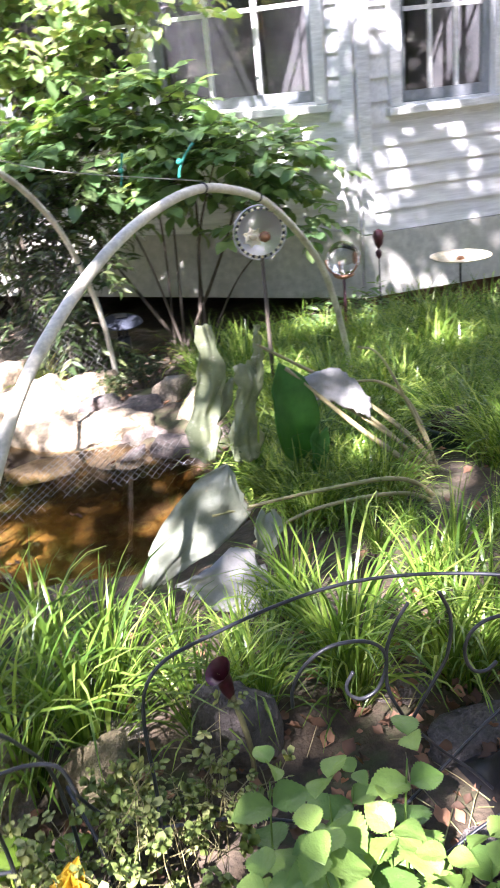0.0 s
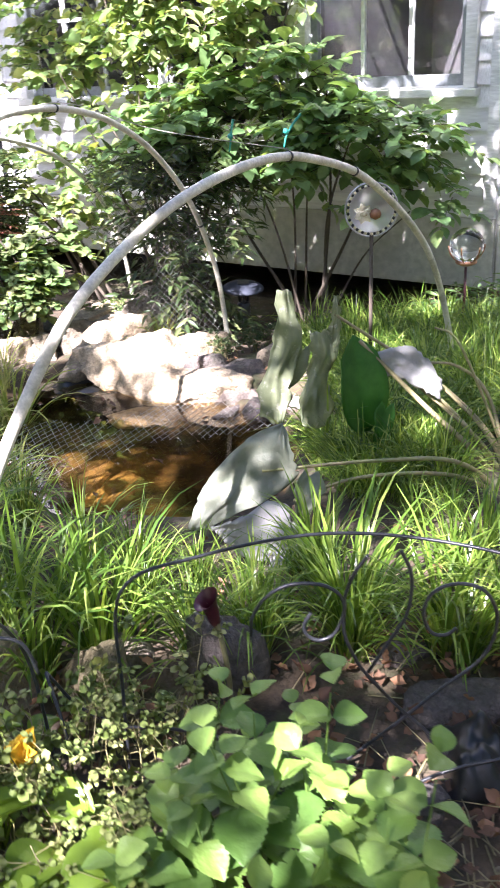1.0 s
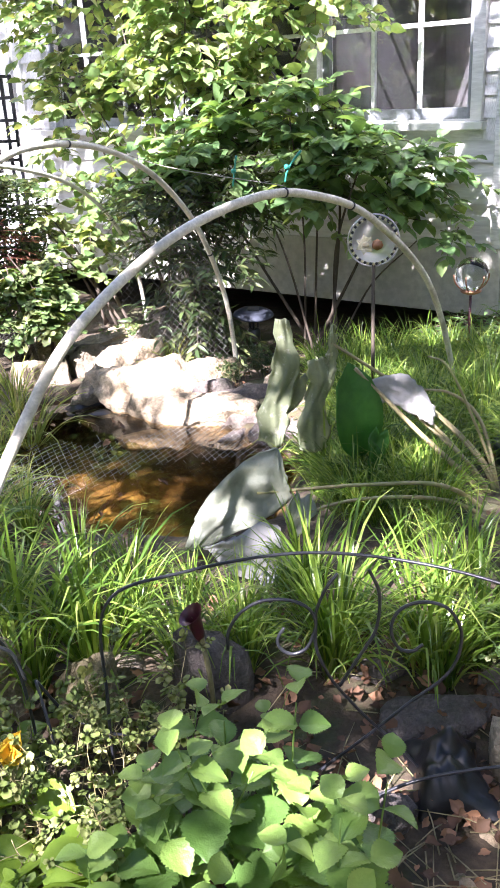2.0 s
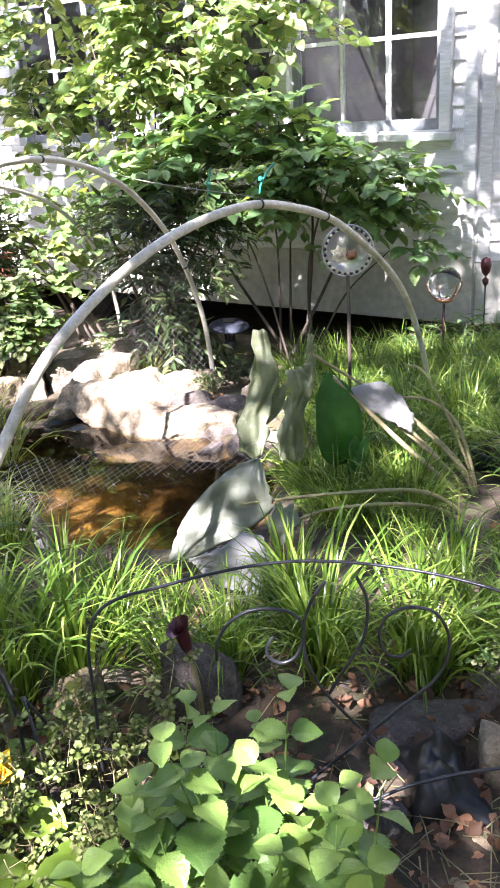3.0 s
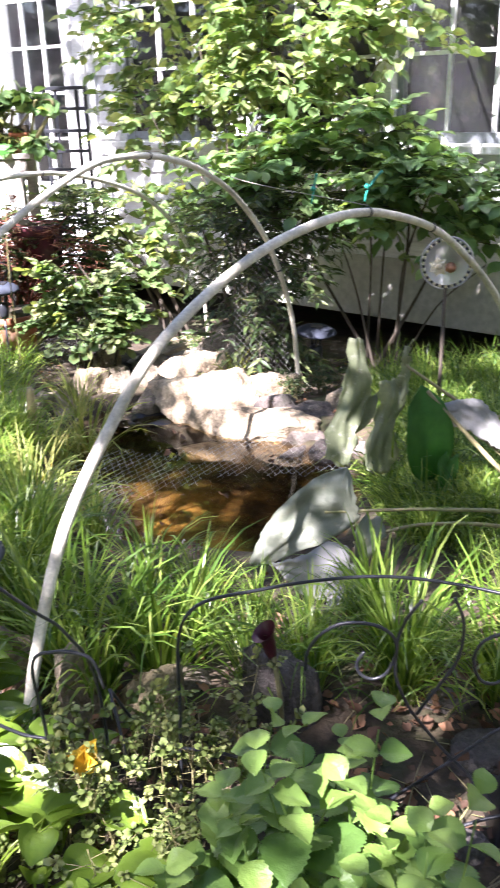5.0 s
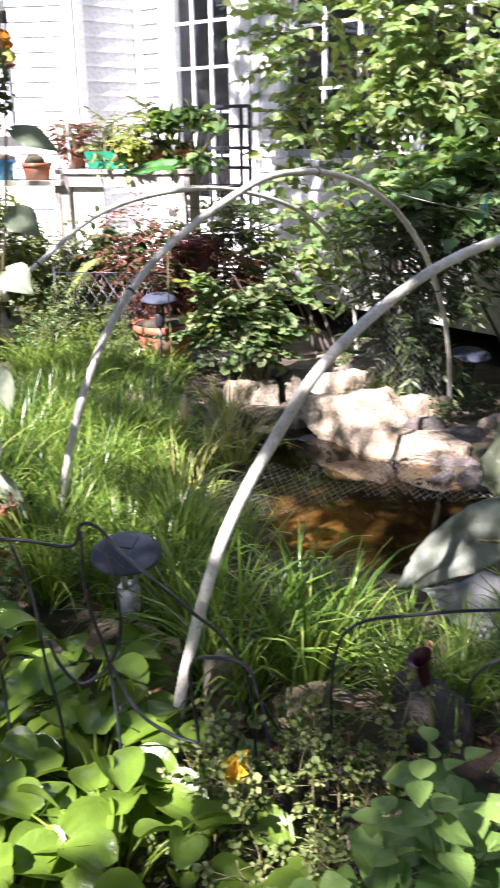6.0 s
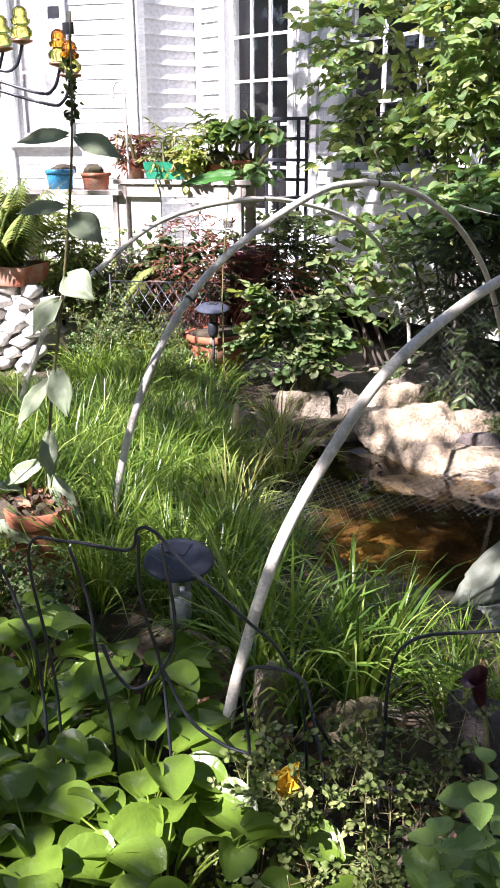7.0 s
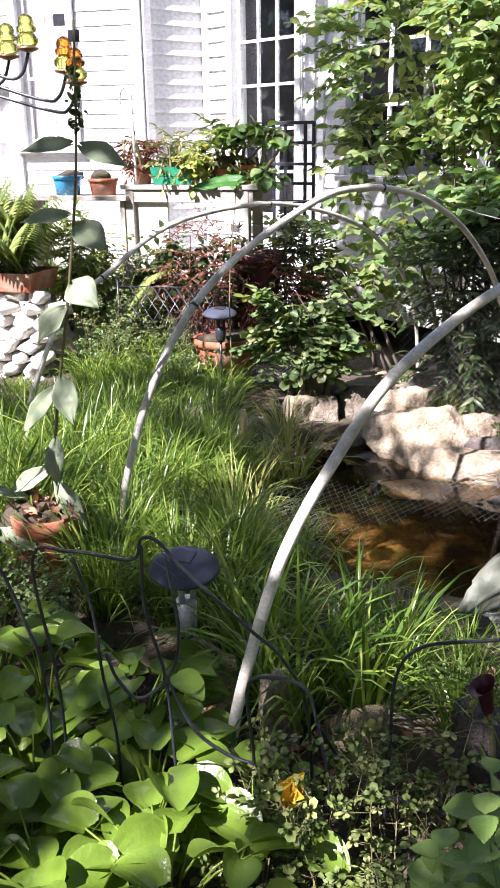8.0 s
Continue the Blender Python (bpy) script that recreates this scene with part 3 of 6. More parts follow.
def net_sheet(corner, u, v, cells_u, cells_v, sag, name, label, cut=None, mat=NET_DARK, thick=0.0010):
    """A netting of crossing strands, hung between four corners, with diamond meshes."""
    corner, u, v = (np.array(a, float) for a in (corner, u, v))
    g = Geo()

    def at(a, b):
        p = corner + u * a + v * b
        p = p + np.array([0, 0, -sag * 4 * a * (1 - a) - sag * 1.5 * b * (1 - b) + 0.012 * noise.noise((a * 5, b * 5, 1.7))])
        return p
    n = cells_u + cells_v
    for sign in (1, -1):
        for k in range(n + 1):
            pts = []
            for i in range(61):
                b = i / 60
                a = (k / cells_u - b * cells_v / cells_u) if sign > 0 else (k / cells_u - (1 - b) * cells_v / cells_u)
                if 0 <= a <= 1:
                    p = at(a, b)
                    if cut is None or cut(p):
                        pts.append(p)
                    elif pts:
                        if len(pts) > 2:
                            g.tube(pts, thick, sides=3)
                        pts = []
            if len(pts) > 2:
                g.tube(pts, thick, sides=3)
    return tagged(part(name, g, mat), label, "netting", kind="stuff")


GLINT_SPOTS = ((-0.90, 3.22, 0.24), (-0.50, 3.42, 0.24), (-0.12, 3.36, 0.22), (-0.95, 2.98, 0.16))


def net_glints(p):
    """Whether p lies in a stretch drawn because its strands glint in the sun."""
    d = min(math.hypot(p[0] - x, p[1] - y) - r for x, y, r in GLINT_SPOTS)
    return d + 0.16 * noise.noise((p[0] * 5, p[1] * 4, 5.5)) + 0.12 * noise.noise((p[0] * 19, p[1] * 15, 1.5)) < 0.0


net_sheet((-1.25, 2.85, -0.13), (1.4, -0.05, 0.02), (0.05, 0.95, 0.0), 44, 14, 0.02, "pond_net", "stretches of diamond netting over the pond, coloured pale for sun glints", net_glints, NET_GLINT, 0.0007)
net_sheet((-0.75, 4.55, -0.12), (0.55, -0.25, 0.0), (-0.15, 0.15, 0.95), 15, 24, 0.02, "side_net", "torn diamond netting hanging from the hoop among leaves")
net_sheet((-1.75, 4.15, -0.05), (0.55, 0.55, 0.0), (0.12, -0.12, 0.22), 24, 10, 0.03, "fallen_net", "slack black netting bunched beside the stones")


# ---- stones ----
def stone_geo(sx, sy, sz, seed, rough=0.28, flat=0.0, subdiv=3):
    """A broken, worn stone standing on z = 0: a ball cut by chance planes, then roughened."""
    r = np.random.default_rng(abs(int(seed * 1000)) + 5)
    cuts = [(Vector(r.normal(0, 1, 3)).normalized(), r.uniform(0.40, 0.74)) for _ in range(11)]
    cuts += [(Vector((0.1 * r.normal(), 0.1 * r.normal(), 1)).normalized(), 0.72 - 0.3 * flat), (Vector((0, 0, -1)), 0.5)]
    bm = bmesh.new()
    bmesh.ops.create_icosphere(bm, subdivisions=subdiv, radius=1.0)
    g = Geo()
    pts = []
    for v in bm.verts:
        p = v.co.normalized()
        d = min([1.05] + [c / max(p.dot(n), 1e-3) for n, c in cuts if p.dot(n) > 0.05])
        d *= 1 + rough * (0.22 * noise.noise(p * 3.1 + Vector((seed, 7, seed))) + 0.11 * noise.noise(p * 9 + Vector((seed, 1, 2))) - 0.09 * abs(noise.noise(p * 5 + Vector((3, seed, 2)))) + 0.02 * noise.noise(p * 22))
        q = p * d * 1.32
        pts.append((q.x * sx, q.y * sy, (q.z + 0.48) * sz))
    g.add(pts, [[v.index for v in f.verts] for f in bm.faces])
    bm.free()
    return g


# each stone: x, y, base z, half size x, y, height, turn, material
BANK_STONES = [
    (-0.27, 4.03, -0.22, 0.13, 0.10, 0.12, 35, 2), (-0.48, 4.00, -0.22, 0.17, 0.11, 0.125, 8, 1),
    (-0.60, 4.16, -0.30, 0.30, 0.22, 0.225, 6, 1), (-0.40, 3.86, -0.25, 0.26, 0.16, 0.115, -20, 1), (-0.93, 4.22, -0.27, 0.13, 0.11, 0.15, 0, 0),
    (-0.8, 4.5, -0.25, 0.17, 0.13, 0.2, 30, 1), (-0.68, 4.76, -0.2, 0.15, 0.12, 0.19, 40, 0), (-0.3, 4.22, -0.22, 0.12, 0.1, 0.15, 25, 1),
    (-0.13, 3.95, -0.22, 0.16, 0.1, 0.12, 15, 2), (-0.11, 3.72, -0.26, 0.18, 0.09, 0.095, -25, 2), (0.09, 3.78, -0.22, 0.12, 0.09, 0.15, 70, 0),
    (0.03, 3.6, -0.26, 0.11, 0.08, 0.09, 10, 2), (-0.2, 3.62, -0.3, 0.1, 0.07, 0.09, 30, 2),
]
RIM_STONES = [
    (0.12, 3.56, -0.24, 0.12, 0.1, 0.1, 10, 2), (0.17, 3.1, -0.24, 0.08, 0.12, 0.1, 0, 2), (0.03, 4.02, -0.2, 0.09, 0.08, 0.13, 0, 0),
    (-1.36, 4.05, -0.24, 0.1, 0.14, 0.14, 0, 0), (-1.38, 3.72, -0.24, 0.1, 0.12, 0.12, 30, 0), (-1.34, 3.42, -0.24, 0.09, 0.11, 0.11, -20, 0),
    (-1.2, 3.12, -0.22, 0.1, 0.1, 0.1, 0, 0), (-1.02, 2.76, -0.22, 0.1, 0.08, 0.09, 20, 0), (-0.75, 2.56, -0.22, 0.11, 0.07, 0.08, -15, 0),
    (-0.45, 2.47, -0.22, 0.12, 0.07, 0.08, 5, 2), (-0.12, 2.46, -0.22, 0.11, 0.07, 0.09, 25, 2), (0.16, 2.66, -0.22, 0.09, 0.1, 0.09, 60, 2),
]
SHORE_STONES = [
    (-1.66, 3.7, -0.14, 0.11, 0.08, 0.16, 10, 1), (-1.46, 3.9, -0.16, 0.13, 0.08, 0.12, -20, 0), (-1.86, 3.62, -0.14, 0.1, 0.08, 0.15, 40, 1),
    (-1.3, 4.32, -0.22, 0.11, 0.08, 0.14, 25, 1),
]
PATH_STONES = [
    (-1.22, 5.0, -0.24, 0.16, 0.12, 0.10, 20, 2), (-1.32, 4.75, -0.24, 0.12, 0.10, 0.12, 50, 0), (-0.98, 4.80, -0.24, 0.14, 0.10, 0.11, 0, 2),
    (-1.02, 4.62, -0.2, 0.15, 0.12, 0.13, 60, 0), (-0.88, 4.84, -0.18, 0.12, 0.09, 0.1, 35, 0), (-1.16, 4.4, -0.25, 0.14, 0.1, 0.13, -30, 0),
    (-1.24, 4.62, -0.22, 0.08, 0.07, 0.18, 25, 1), (-1.1, 5.05, -0.2, 0.24, 0.15, 0.07, 10, 1), (-0.72, 5.08, -0.2, 0.16, 0.13, 0.07, -25, 0),
    (-1.45, 5.15, -0.2, 0.18, 0.14, 0.07, 30, 0), (-0.95, 5.42, -0.22, 0.2, 0.15, 0.06, 0, 1), (-0.6, 4.95, -0.2, 0.1, 0.08, 0.09, 0, 0),
]
BED_STONES = [
    (-0.41, 1.555, -0.04, 0.105, 0.08, 0.125, -10, 3), (-0.165, 1.57, -0.04, 0.085, 0.06, 0.19, 12, 2), (-0.6, 1.56, -0.03, 0.062, 0.05, 0.15, 40, 1),
    (-0.78, 1.66, -0.03, 0.085, 0.05, 0.12, -15, 1), (-0.72, 1.78, -0.03, 0.05, 0.045, 0.11, 20, 1), (0.22, 1.66, -0.05, 0.11, 0.06, 0.05, -20, 2),
    (0.36, 1.5, -0.04, 0.13, 0.065, 0.065, 22, 2), (0.5, 1.3, -0.03, 0.08, 0.07, 0.12, 0, 1), (0.2, 1.2, -0.03, 0.045, 0.04, 0.075, 15, 2),
]
BORDER_STONES = [
    (0.56, 1.58, -0.03, 0.09, 0.07, 0.08, 20, 2), (0.3, 1.06, -0.03, 0.06, 0.045, 0.04, -30, 1), (0.18, 1, -0.03, 0.05, 0.04, 0.035, 10, 0),
    (-1.05, 1.62, -0.03, 0.06, 0.05, 0.1, 0, 1), (0.36, 1.16, -0.03, 0.04, 0.035, 0.045, 0, 1), (0.445, 1.33, -0.03, 0.055, 0.05, 0.10, 25, 1), (0.225, 1.21, -0.02, 0.035, 0.03, 0.05, 40, 2), (-0.36, 1.68, -0.03, 0.06, 0.05, 0.07, 0, 0),
]
SUNKEN_STONES = [
    (-0.6, 3.74, -0.37, 0.19, 0.1, 0.113, 6, 1),
]


def build_stones():
    for k, (x, y, z, sx, sy, sz, turn, kind) in enumerate(BANK_STONES + RIM_STONES + SHORE_STONES + PATH_STONES + BED_STONES + BORDER_STONES + SUNKEN_STONES):
        m, lab = ((STONE, "rough brown-grey stone at the pond edge"), (PALE_STONE, "pale tan stone lit by dappled sun"), (GREY_STONE, "dark grey rounded stone half hidden by grass"), (MOSSY_STONE, "mossy brown stone in the front bed"))[kind]
        ob = part("stone", stone_geo(sx, sy, sz, k * 1.7 + 0.3, 0.42, 0.5 if sz < 0.11 else 0.15, 5 if sx > 0.2 else 4 if sx > 0.1 else 3), m)
        ob.matrix_world = pose(x, y, z, 4 * math.sin(k * 2.1), 5 * math.cos(k * 1.3), turn)
        tagged(ob, lab, "stone", "stones round the pond")


build_stones()


# ---- grass clumps ----
def grass_geo(blades, length, width, spread, upright, seed):
    r = np.random.default_rng(seed)
    g, k = Geo(), 7
    pts, faces = [], []
    for b in range(blades):
        az, rad = r.uniform(0, 2 * np.pi), spread * math.sqrt(r.uniform(0, 1))
        az2 = az + r.normal(0, 0.6)
        ln, w = length * r.uniform(0.55, 1.15), width * r.uniform(0.7, 1.2)
        el = radians(np.clip(r.normal(upright, 11), 35, 89))
        bend = r.uniform(0.3, 2.3)
        p = np.array([math.cos(az) * rad, math.sin(az) * rad, -0.02])
        side = np.array([-math.sin(az2), math.cos(az2), r.normal(0, 0.35)])
        base = len(pts)
        for i in range(k):
            s = i / (k - 1)
            hw = w * 0.5 * (0.65 + 0.9 * s) * (1 - s ** 2.2) + 0.0004
            pts += [tuple(p - side * hw), tuple(p + side * hw)]
            e = el - bend * s * s * 1.25
            p = p + ln / (k - 1) * np.array([math.cos(e) * math.cos(az2), math.cos(e) * math.sin(az2), math.sin(e)])
        faces += [(base + 2 * i, base + 2 * i + 1, base + 2 * i + 3, base + 2 * i + 2) for i in range(k - 1)]
    return g.add(pts, faces)


CLUMPS = [grass_geo(170, 0.46, 0.0066, 0.075, 72, 11 + k).mesh("grass_clump", GRASS) for k in range(5)]
MID = [grass_geo(84, 0.37, 0.0070, 0.032, 73, 71 + k).mesh("grass_clump", GRASS) for k in range(5)]
SHORT = [grass_geo(170, 0.30, 0.0050, 0.08, 66, 31 + k) for k in range(4)]
SEDGE = [grass_geo(60, 0.46, 0.009, 0.05, 66, 51 + k).mesh("sedge_clump", DRY_GRASS) for k in range(2)]


def plant_clumps():
    spots = []

    def fill(x0, x1, y0, y1, gap, kind, lo=0.8, hi=1.15):
        y = y0
        while y <= y1:
            x = x0 + (gap / 2 if int((y - y0) / gap) % 2 else 0)
            while x <= x1:
                px, py = x + rng.uniform(-0.4, 0.4) * gap, y + rng.uniform(-0.4, 0.4) * gap
                if in_pond(px, py) > 0.10 and not (-0.35 < px < 0.16 and 1.98 < py < 2.5) and not (0.2 < px < 0.9 and 2.36 < py < 2.8 and kind != "low"):
                    spots.append((px, py, kind, rng.uniform(lo, hi)))
                x += gap
            y += gap
    fill(-0.70, -0.28, 1.64, 1.74, 0.17, "mid", 0.95, 1.25)
    fill(-0.20, 0.10, 1.66, 1.74, 0.15, "mid", 0.72, 0.9)
    fill(-0.70, -0.28, 1.84, 2.24, 0.21, "mid", 0.66, 0.9)
    fill(-0.22, 0.10, 1.80, 1.94, 0.12, "mid", 0.42, 0.52)
    fill(-0.95, -0.40, 2.38, 2.44, 0.24, "mid", 0.5, 0.62)
    fill(0.12, 0.95, 1.70, 1.78, 0.19, "mid", 0.95, 1.3)
    fill(0.14, 0.95, 1.90, 2.04, 0.20, "mid", 0.62, 0.8)
    fill(0.12, 0.95, 2.18, 2.36, 0.19, "mid", 0.42, 0.54)
    fill(0.12, 0.85, 1.57, 1.60, 0.23, "mid", 0.7, 0.95)
    fill(-2.6, -1.85, 4.35, 5.0, 0.2, "short", 1.0, 1.4)
    fill(-3.3, -2.6, 3.75, 4.35, 0.22, "low", 0.45, 0.7)
    fill(0.22, 0.66, 2.82, 2.84, 0.12, "mid", 0.8, 1.1)
    fill(0.22, 0.6, 2.40, 2.80, 0.14, "low", 0.6, 0.9)
    fill(0.25, 0.95, 2.45, 3.55, 0.17, "short", 0.8, 1.2)
    fill(-2.15, -1.22, 2.20, 3.5, 0.175, "tall", 0.62, 1.0)
    fill(-1.20, -0.78, 1.92, 2.35, 0.17, "tall", 0.6, 0.85)
    fill(-2.3, -1.75, 3.6, 4.4, 0.2, "short", 0.9, 1.2)
    fill(0.30, 2.3, 3.55, 4.5, 0.17, "short", 0.75, 1.2)
    fill(1.0, 1.9, 2.5, 3.5, 0.22, "short", 0.9, 1.3)
    fill(-3.1, -2.35, 2.7, 3.7, 0.22, "short", 0.8, 1.2)
    low = [[] for _ in SHORT]
    for x, y, kind, s in spots:
        turn = rng.uniform(0, 360)
        m = pose(x, y, ground_z(x, y), 0, 0, turn) @ Matrix.Scale(s, 4)
        if kind in ("short", "low"):
            low[int(rng.integers(len(SHORT)))].append(np.array(m)[:3])
            continue
        bank = CLUMPS if kind == "tall" else MID
        ob = new("grass_clump", bank[int(rng.integers(len(bank)))])
        ob.matrix_world = m
        tagged(ob, "clump of arching bright green grass blades", "grass", "grass clumps round the pond")
    sheet = Geo()
    for tuft, places in zip(SHORT, low):
        sheet.scatter(tuft.v[0], tuft.f, places)
    tagged(part("grass", sheet, GRASS), "fine green grass covering the ground round the pond", "grass", kind="stuff")
    for x, y, s in ((-1.12, 3.62, 0.9), (-0.95, 2.56, 0.7), (-1.06, 2.62, 0.85), (-0.80, 2.46, 0.55), (-1.1, 2.82, 0.75), (-1.2, 3.45, 0.7), (-1.26, 3.98, 0.75), (-0.55, 4.55, 0.6)):
        ob = new("sedge_clump", SEDGE[int(rng.integers(2))])
        ob.matrix_world = pose(x, y, max(ground_z(x, y), POND_Z - 0.03), 0, 0, rng.uniform(0, 360)) @ Matrix.Scale(s, 4)
        tagged(ob, "arching yellow-striped sedge at the water's edge", "sedge", "sedges at the pond")


plant_clumps()


# ---- shrubs ----
def spray(g_twig, g_leaf, start, way, length, size, tpl, r, up=(0, 0, 1), pairs=5, tilt=0.35):
    """A leafy twig: leaves in two ranks along a drooping line."""
    start, way = np.array(start, float), np.array(way, float)
    way /= np.linalg.norm(way)
    side = np.cross(way, up)
    side /= np.linalg.norm(side) + 1e-9
    pts = [start + way * length * t + np.array([0, 0, -0.22 * length * t * t]) for t in np.linspace(0, 1, 5)]
    g_twig.tube(pts, 0.0032, 0.0012, sides=3)
    pos, dirs, ups, sizes = [], [], [], []
    for i in range(pairs):
        t = (i + 0.6) / pairs
        p = start + way * length * t + np.array([0, 0, -0.22 * length * t * t])
        for sgn in (-1, 1):
            pos.append(p)
            dirs.append(side * sgn * r.uniform(0.6, 1.1) + way * r.uniform(0.3, 0.9) + np.array([0, 0, r.normal(-0.12, 0.22)]))
            ups.append(np.array([0, 0, 1]) + r.normal(0, tilt, 3))
            sizes.append(size * r.uniform(0.6, 1.2) * (1 - 0.25 * t))
    pos.append(pts[-1]); dirs.append(way); ups.append(np.array([0, 0, 1]) + r.normal(0, tilt, 3)); sizes.append(size)
    g_leaf.scatter(tpl[0], tpl[1], frames(pos, dirs, ups, sizes))


def shrub(name, base, blobs, sprays, leaf, tpl, mat, label, seed, stems=7, tilt=0.35, keep=None, length=0.26, stem_mat=BARK):
    """blobs: (x, y, z, radius x, y, z, weight) of the crown; limbs rise from the base into each of them."""
    r = np.random.default_rng(seed)
    ob = thing(name, pose(*base), label, "shrub")
    b0 = np.array(base)
    weights = np.array([b[6] for b in blobs])
    tw, lf = Geo(), Geo()
    for k in range(stems):
        b = blobs[k % len(blobs)]
        tip = np.array(b[:3]) + r.normal(0, 0.35, 3) * np.array(b[3:6])
        foot = b0 + np.array([r.uniform(-0.12, 0.12), r.uniform(-0.08, 0.08), -0.05])
        mid = foot * 0.55 + tip * 0.45 + np.array([r.normal(0, 0.06), r.normal(0, 0.06), 0.12])
        line = smooth_line([foot, mid, tip], 7) - b0
        part("stem", Geo().tube(line, r.uniform(0.008, 0.014), 0.003, sides=6), stem_mat, ob)
    n = 0
    while n < sprays:
        b = blobs[int(r.choice(len(blobs), p=weights / weights.sum()))]
        d = r.normal(0, 1, 3)
        d /= np.linalg.norm(d)
        q = np.array(b[:3]) + d * np.array(b[3:6]) * r.uniform(0.25, 1.0) ** 0.5
        if noise.noise(Vector(q * 2.6) + Vector((seed, 0, 0))) < -0.22 or (keep and not keep(q)):
            continue
        way = d * np.array([1, 1, 0.35]) + r.normal(0, 0.45, 3) * np.array([1, 1, 0.4])
        spray(tw, lf, q - b0 - way / np.linalg.norm(way) * length * 0.5, way, length * r.uniform(0.7, 1.3), leaf, tpl, r, tilt=tilt)
        n += 1
    tagged(part("branchwork", tw, stem_mat, ob, "thin brown twigs"), kind="stuff")
    tagged(part("foliage", lf, mat, ob), kind="stuff")
    return ob


WALL_N = np.array([-0.576, -0.818])


def before_main(q):
    """Whether a point stays in front of the main wall."""
    return (q[0] - 1.32) * WALL_N[0] + (q[1] - 4.974) * WALL_N[1] > 0.06


shrub("tall_shrub", (-0.55, 5.75, -0.2), [(-0.95, 5.95, 1.75, 0.75, 0.40, 0.65, 3.0), (-0.35, 5.55, 1.75, 0.6, 0.35, 0.6, 2.4), (-1.15, 5.85, 1.15, 0.35, 0.3, 0.3, 0.8), (-0.3, 5.5, 1.15, 0.5, 0.3, 0.35, 1.1), (0.25, 5.2, 1.75, 0.4, 0.25, 0.35, 0.7)],
      430, 0.092, OVATE, SHRUB_A, "tall shrub with yellowing green leaves against the house", 3, 9, 0.5, before_main)
shrub("low_shrub", (0.30, 5.05, -0.2), [(0.05, 5.05, 0.88, 0.6, 0.35, 0.24, 2.0), (0.55, 4.75, 0.80, 0.55, 0.3, 0.24, 2.0), (0.15, 5.0, 1.12, 0.45, 0.28, 0.18, 1.0), (0.75, 4.7, 0.50, 0.35, 0.22, 0.12, 0.35), (-0.35, 5.2, 0.92, 0.4, 0.3, 0.25, 1.0)],
      225, 0.108, OVATE, SHRUB_B, "spreading shrub with layered deep green leaves", 5, 8, 0.2, before_main)
shrub("willowy_shrub", (-0.45, 4.95, -0.2), [(-0.35, 4.75, 0.25, 0.28, 0.25, 0.42, 2.0), (-0.55, 5.05, 0.55, 0.32, 0.25, 0.35, 2.0), (-0.25, 4.85, 0.7, 0.3, 0.2, 0.25, 1.0)],
      260, 0.085, NARROW, SHRUB_C, "dark willowy shrub with narrow drooping leaves", 8, 8, 0.6, before_main)
shrub("vine_shrub", (-1.05, 5.75, -0.15), [(-1.05, 5.65, 0.55, 0.55, 0.25, 0.32, 2.0), (-1.55, 5.95, 0.6, 0.45, 0.28, 0.3, 1.5), (-1.4, 5.6, 0.25, 0.3, 0.2, 0.2, 0.6)],
      90, 0.075, ROUND, SHRUB_A, "loose green shrub spilling over a pale ledge", 12, 6, 0.5, before_main)
shrub("small_shrub", (-1.33, 4.55, -0.18), [(-1.33, 4.55, 0.27, 0.24, 0.2, 0.17, 2.0), (-1.42, 4.6, 0.40, 0.16, 0.13, 0.10, 1.0)],
      50, 0.12, LOBED, SHRUB_A, "small bright green bush beside the pond stones", 14, 5, 0.5, None, 0.16)
shrub("wall_fern", (1.05, 4.62, -0.22), [(1.05, 4.6, -0.02, 0.35, 0.16, 0.10, 1.0), (1.5, 4.65, -0.08, 0.4, 0.15, 0.08, 0.8)],
      80, 0.075, NARROW, SHRUB_B, "dark ferny plant below the skirt board", 17, 5, 0.4, before_main, 0.2)
shrub("red_stemmed_shrub", (-2.05, 5.3, -0.1), [(-2.15, 5.3, 0.45, 0.42, 0.15, 0.40, 1.0), (-1.75, 5.35, 0.35, 0.3, 0.15, 0.3, 0.8)],
      190, 0.045, NARROW, RED_STEM, "twiggy plant with red stems and sparse leaves", 19, 26, 0.6, None, 0.2, RED_STEM)
shrub("dark_conifer", (-1.62, 5.6, -0.1), [(-1.63, 5.6, 0.45, 0.20, 0.18, 0.36, 1.0), (-1.55, 5.6, 0.15, 0.26, 0.18, 0.25, 1.0)],
      330, 0.06, NARROW, SHRUB_C, "small dark evergreen before the bay wall", 21, 4, 0.7, None, 0.14)


shrub("bench_shrub", (-2.3, 5.42, -0.05), [(-2.45, 5.42, 0.35, 0.3, 0.10, 0.32, 1.0), (-2.1, 5.42, 0.42, 0.26, 0.10, 0.34, 1.0)],
      170, 0.055, OVATE, SHRUB_C, "dark twiggy bush in front of the potting bench", 25, 14, 0.6, None, 0.18)
shrub("patio_shrub", (-3.0, 5.2, 0.0), [(-3.0, 5.2, 0.55, 0.28, 0.16, 0.30, 1.5), (-2.75, 5.2, 0.42, 0.24, 0.15, 0.26, 1.0)],
      230, 0.075, NARROW, FERN, "feathery sunlit shrub beside the patio wall", 23, 8, 0.6, None, 0.2)


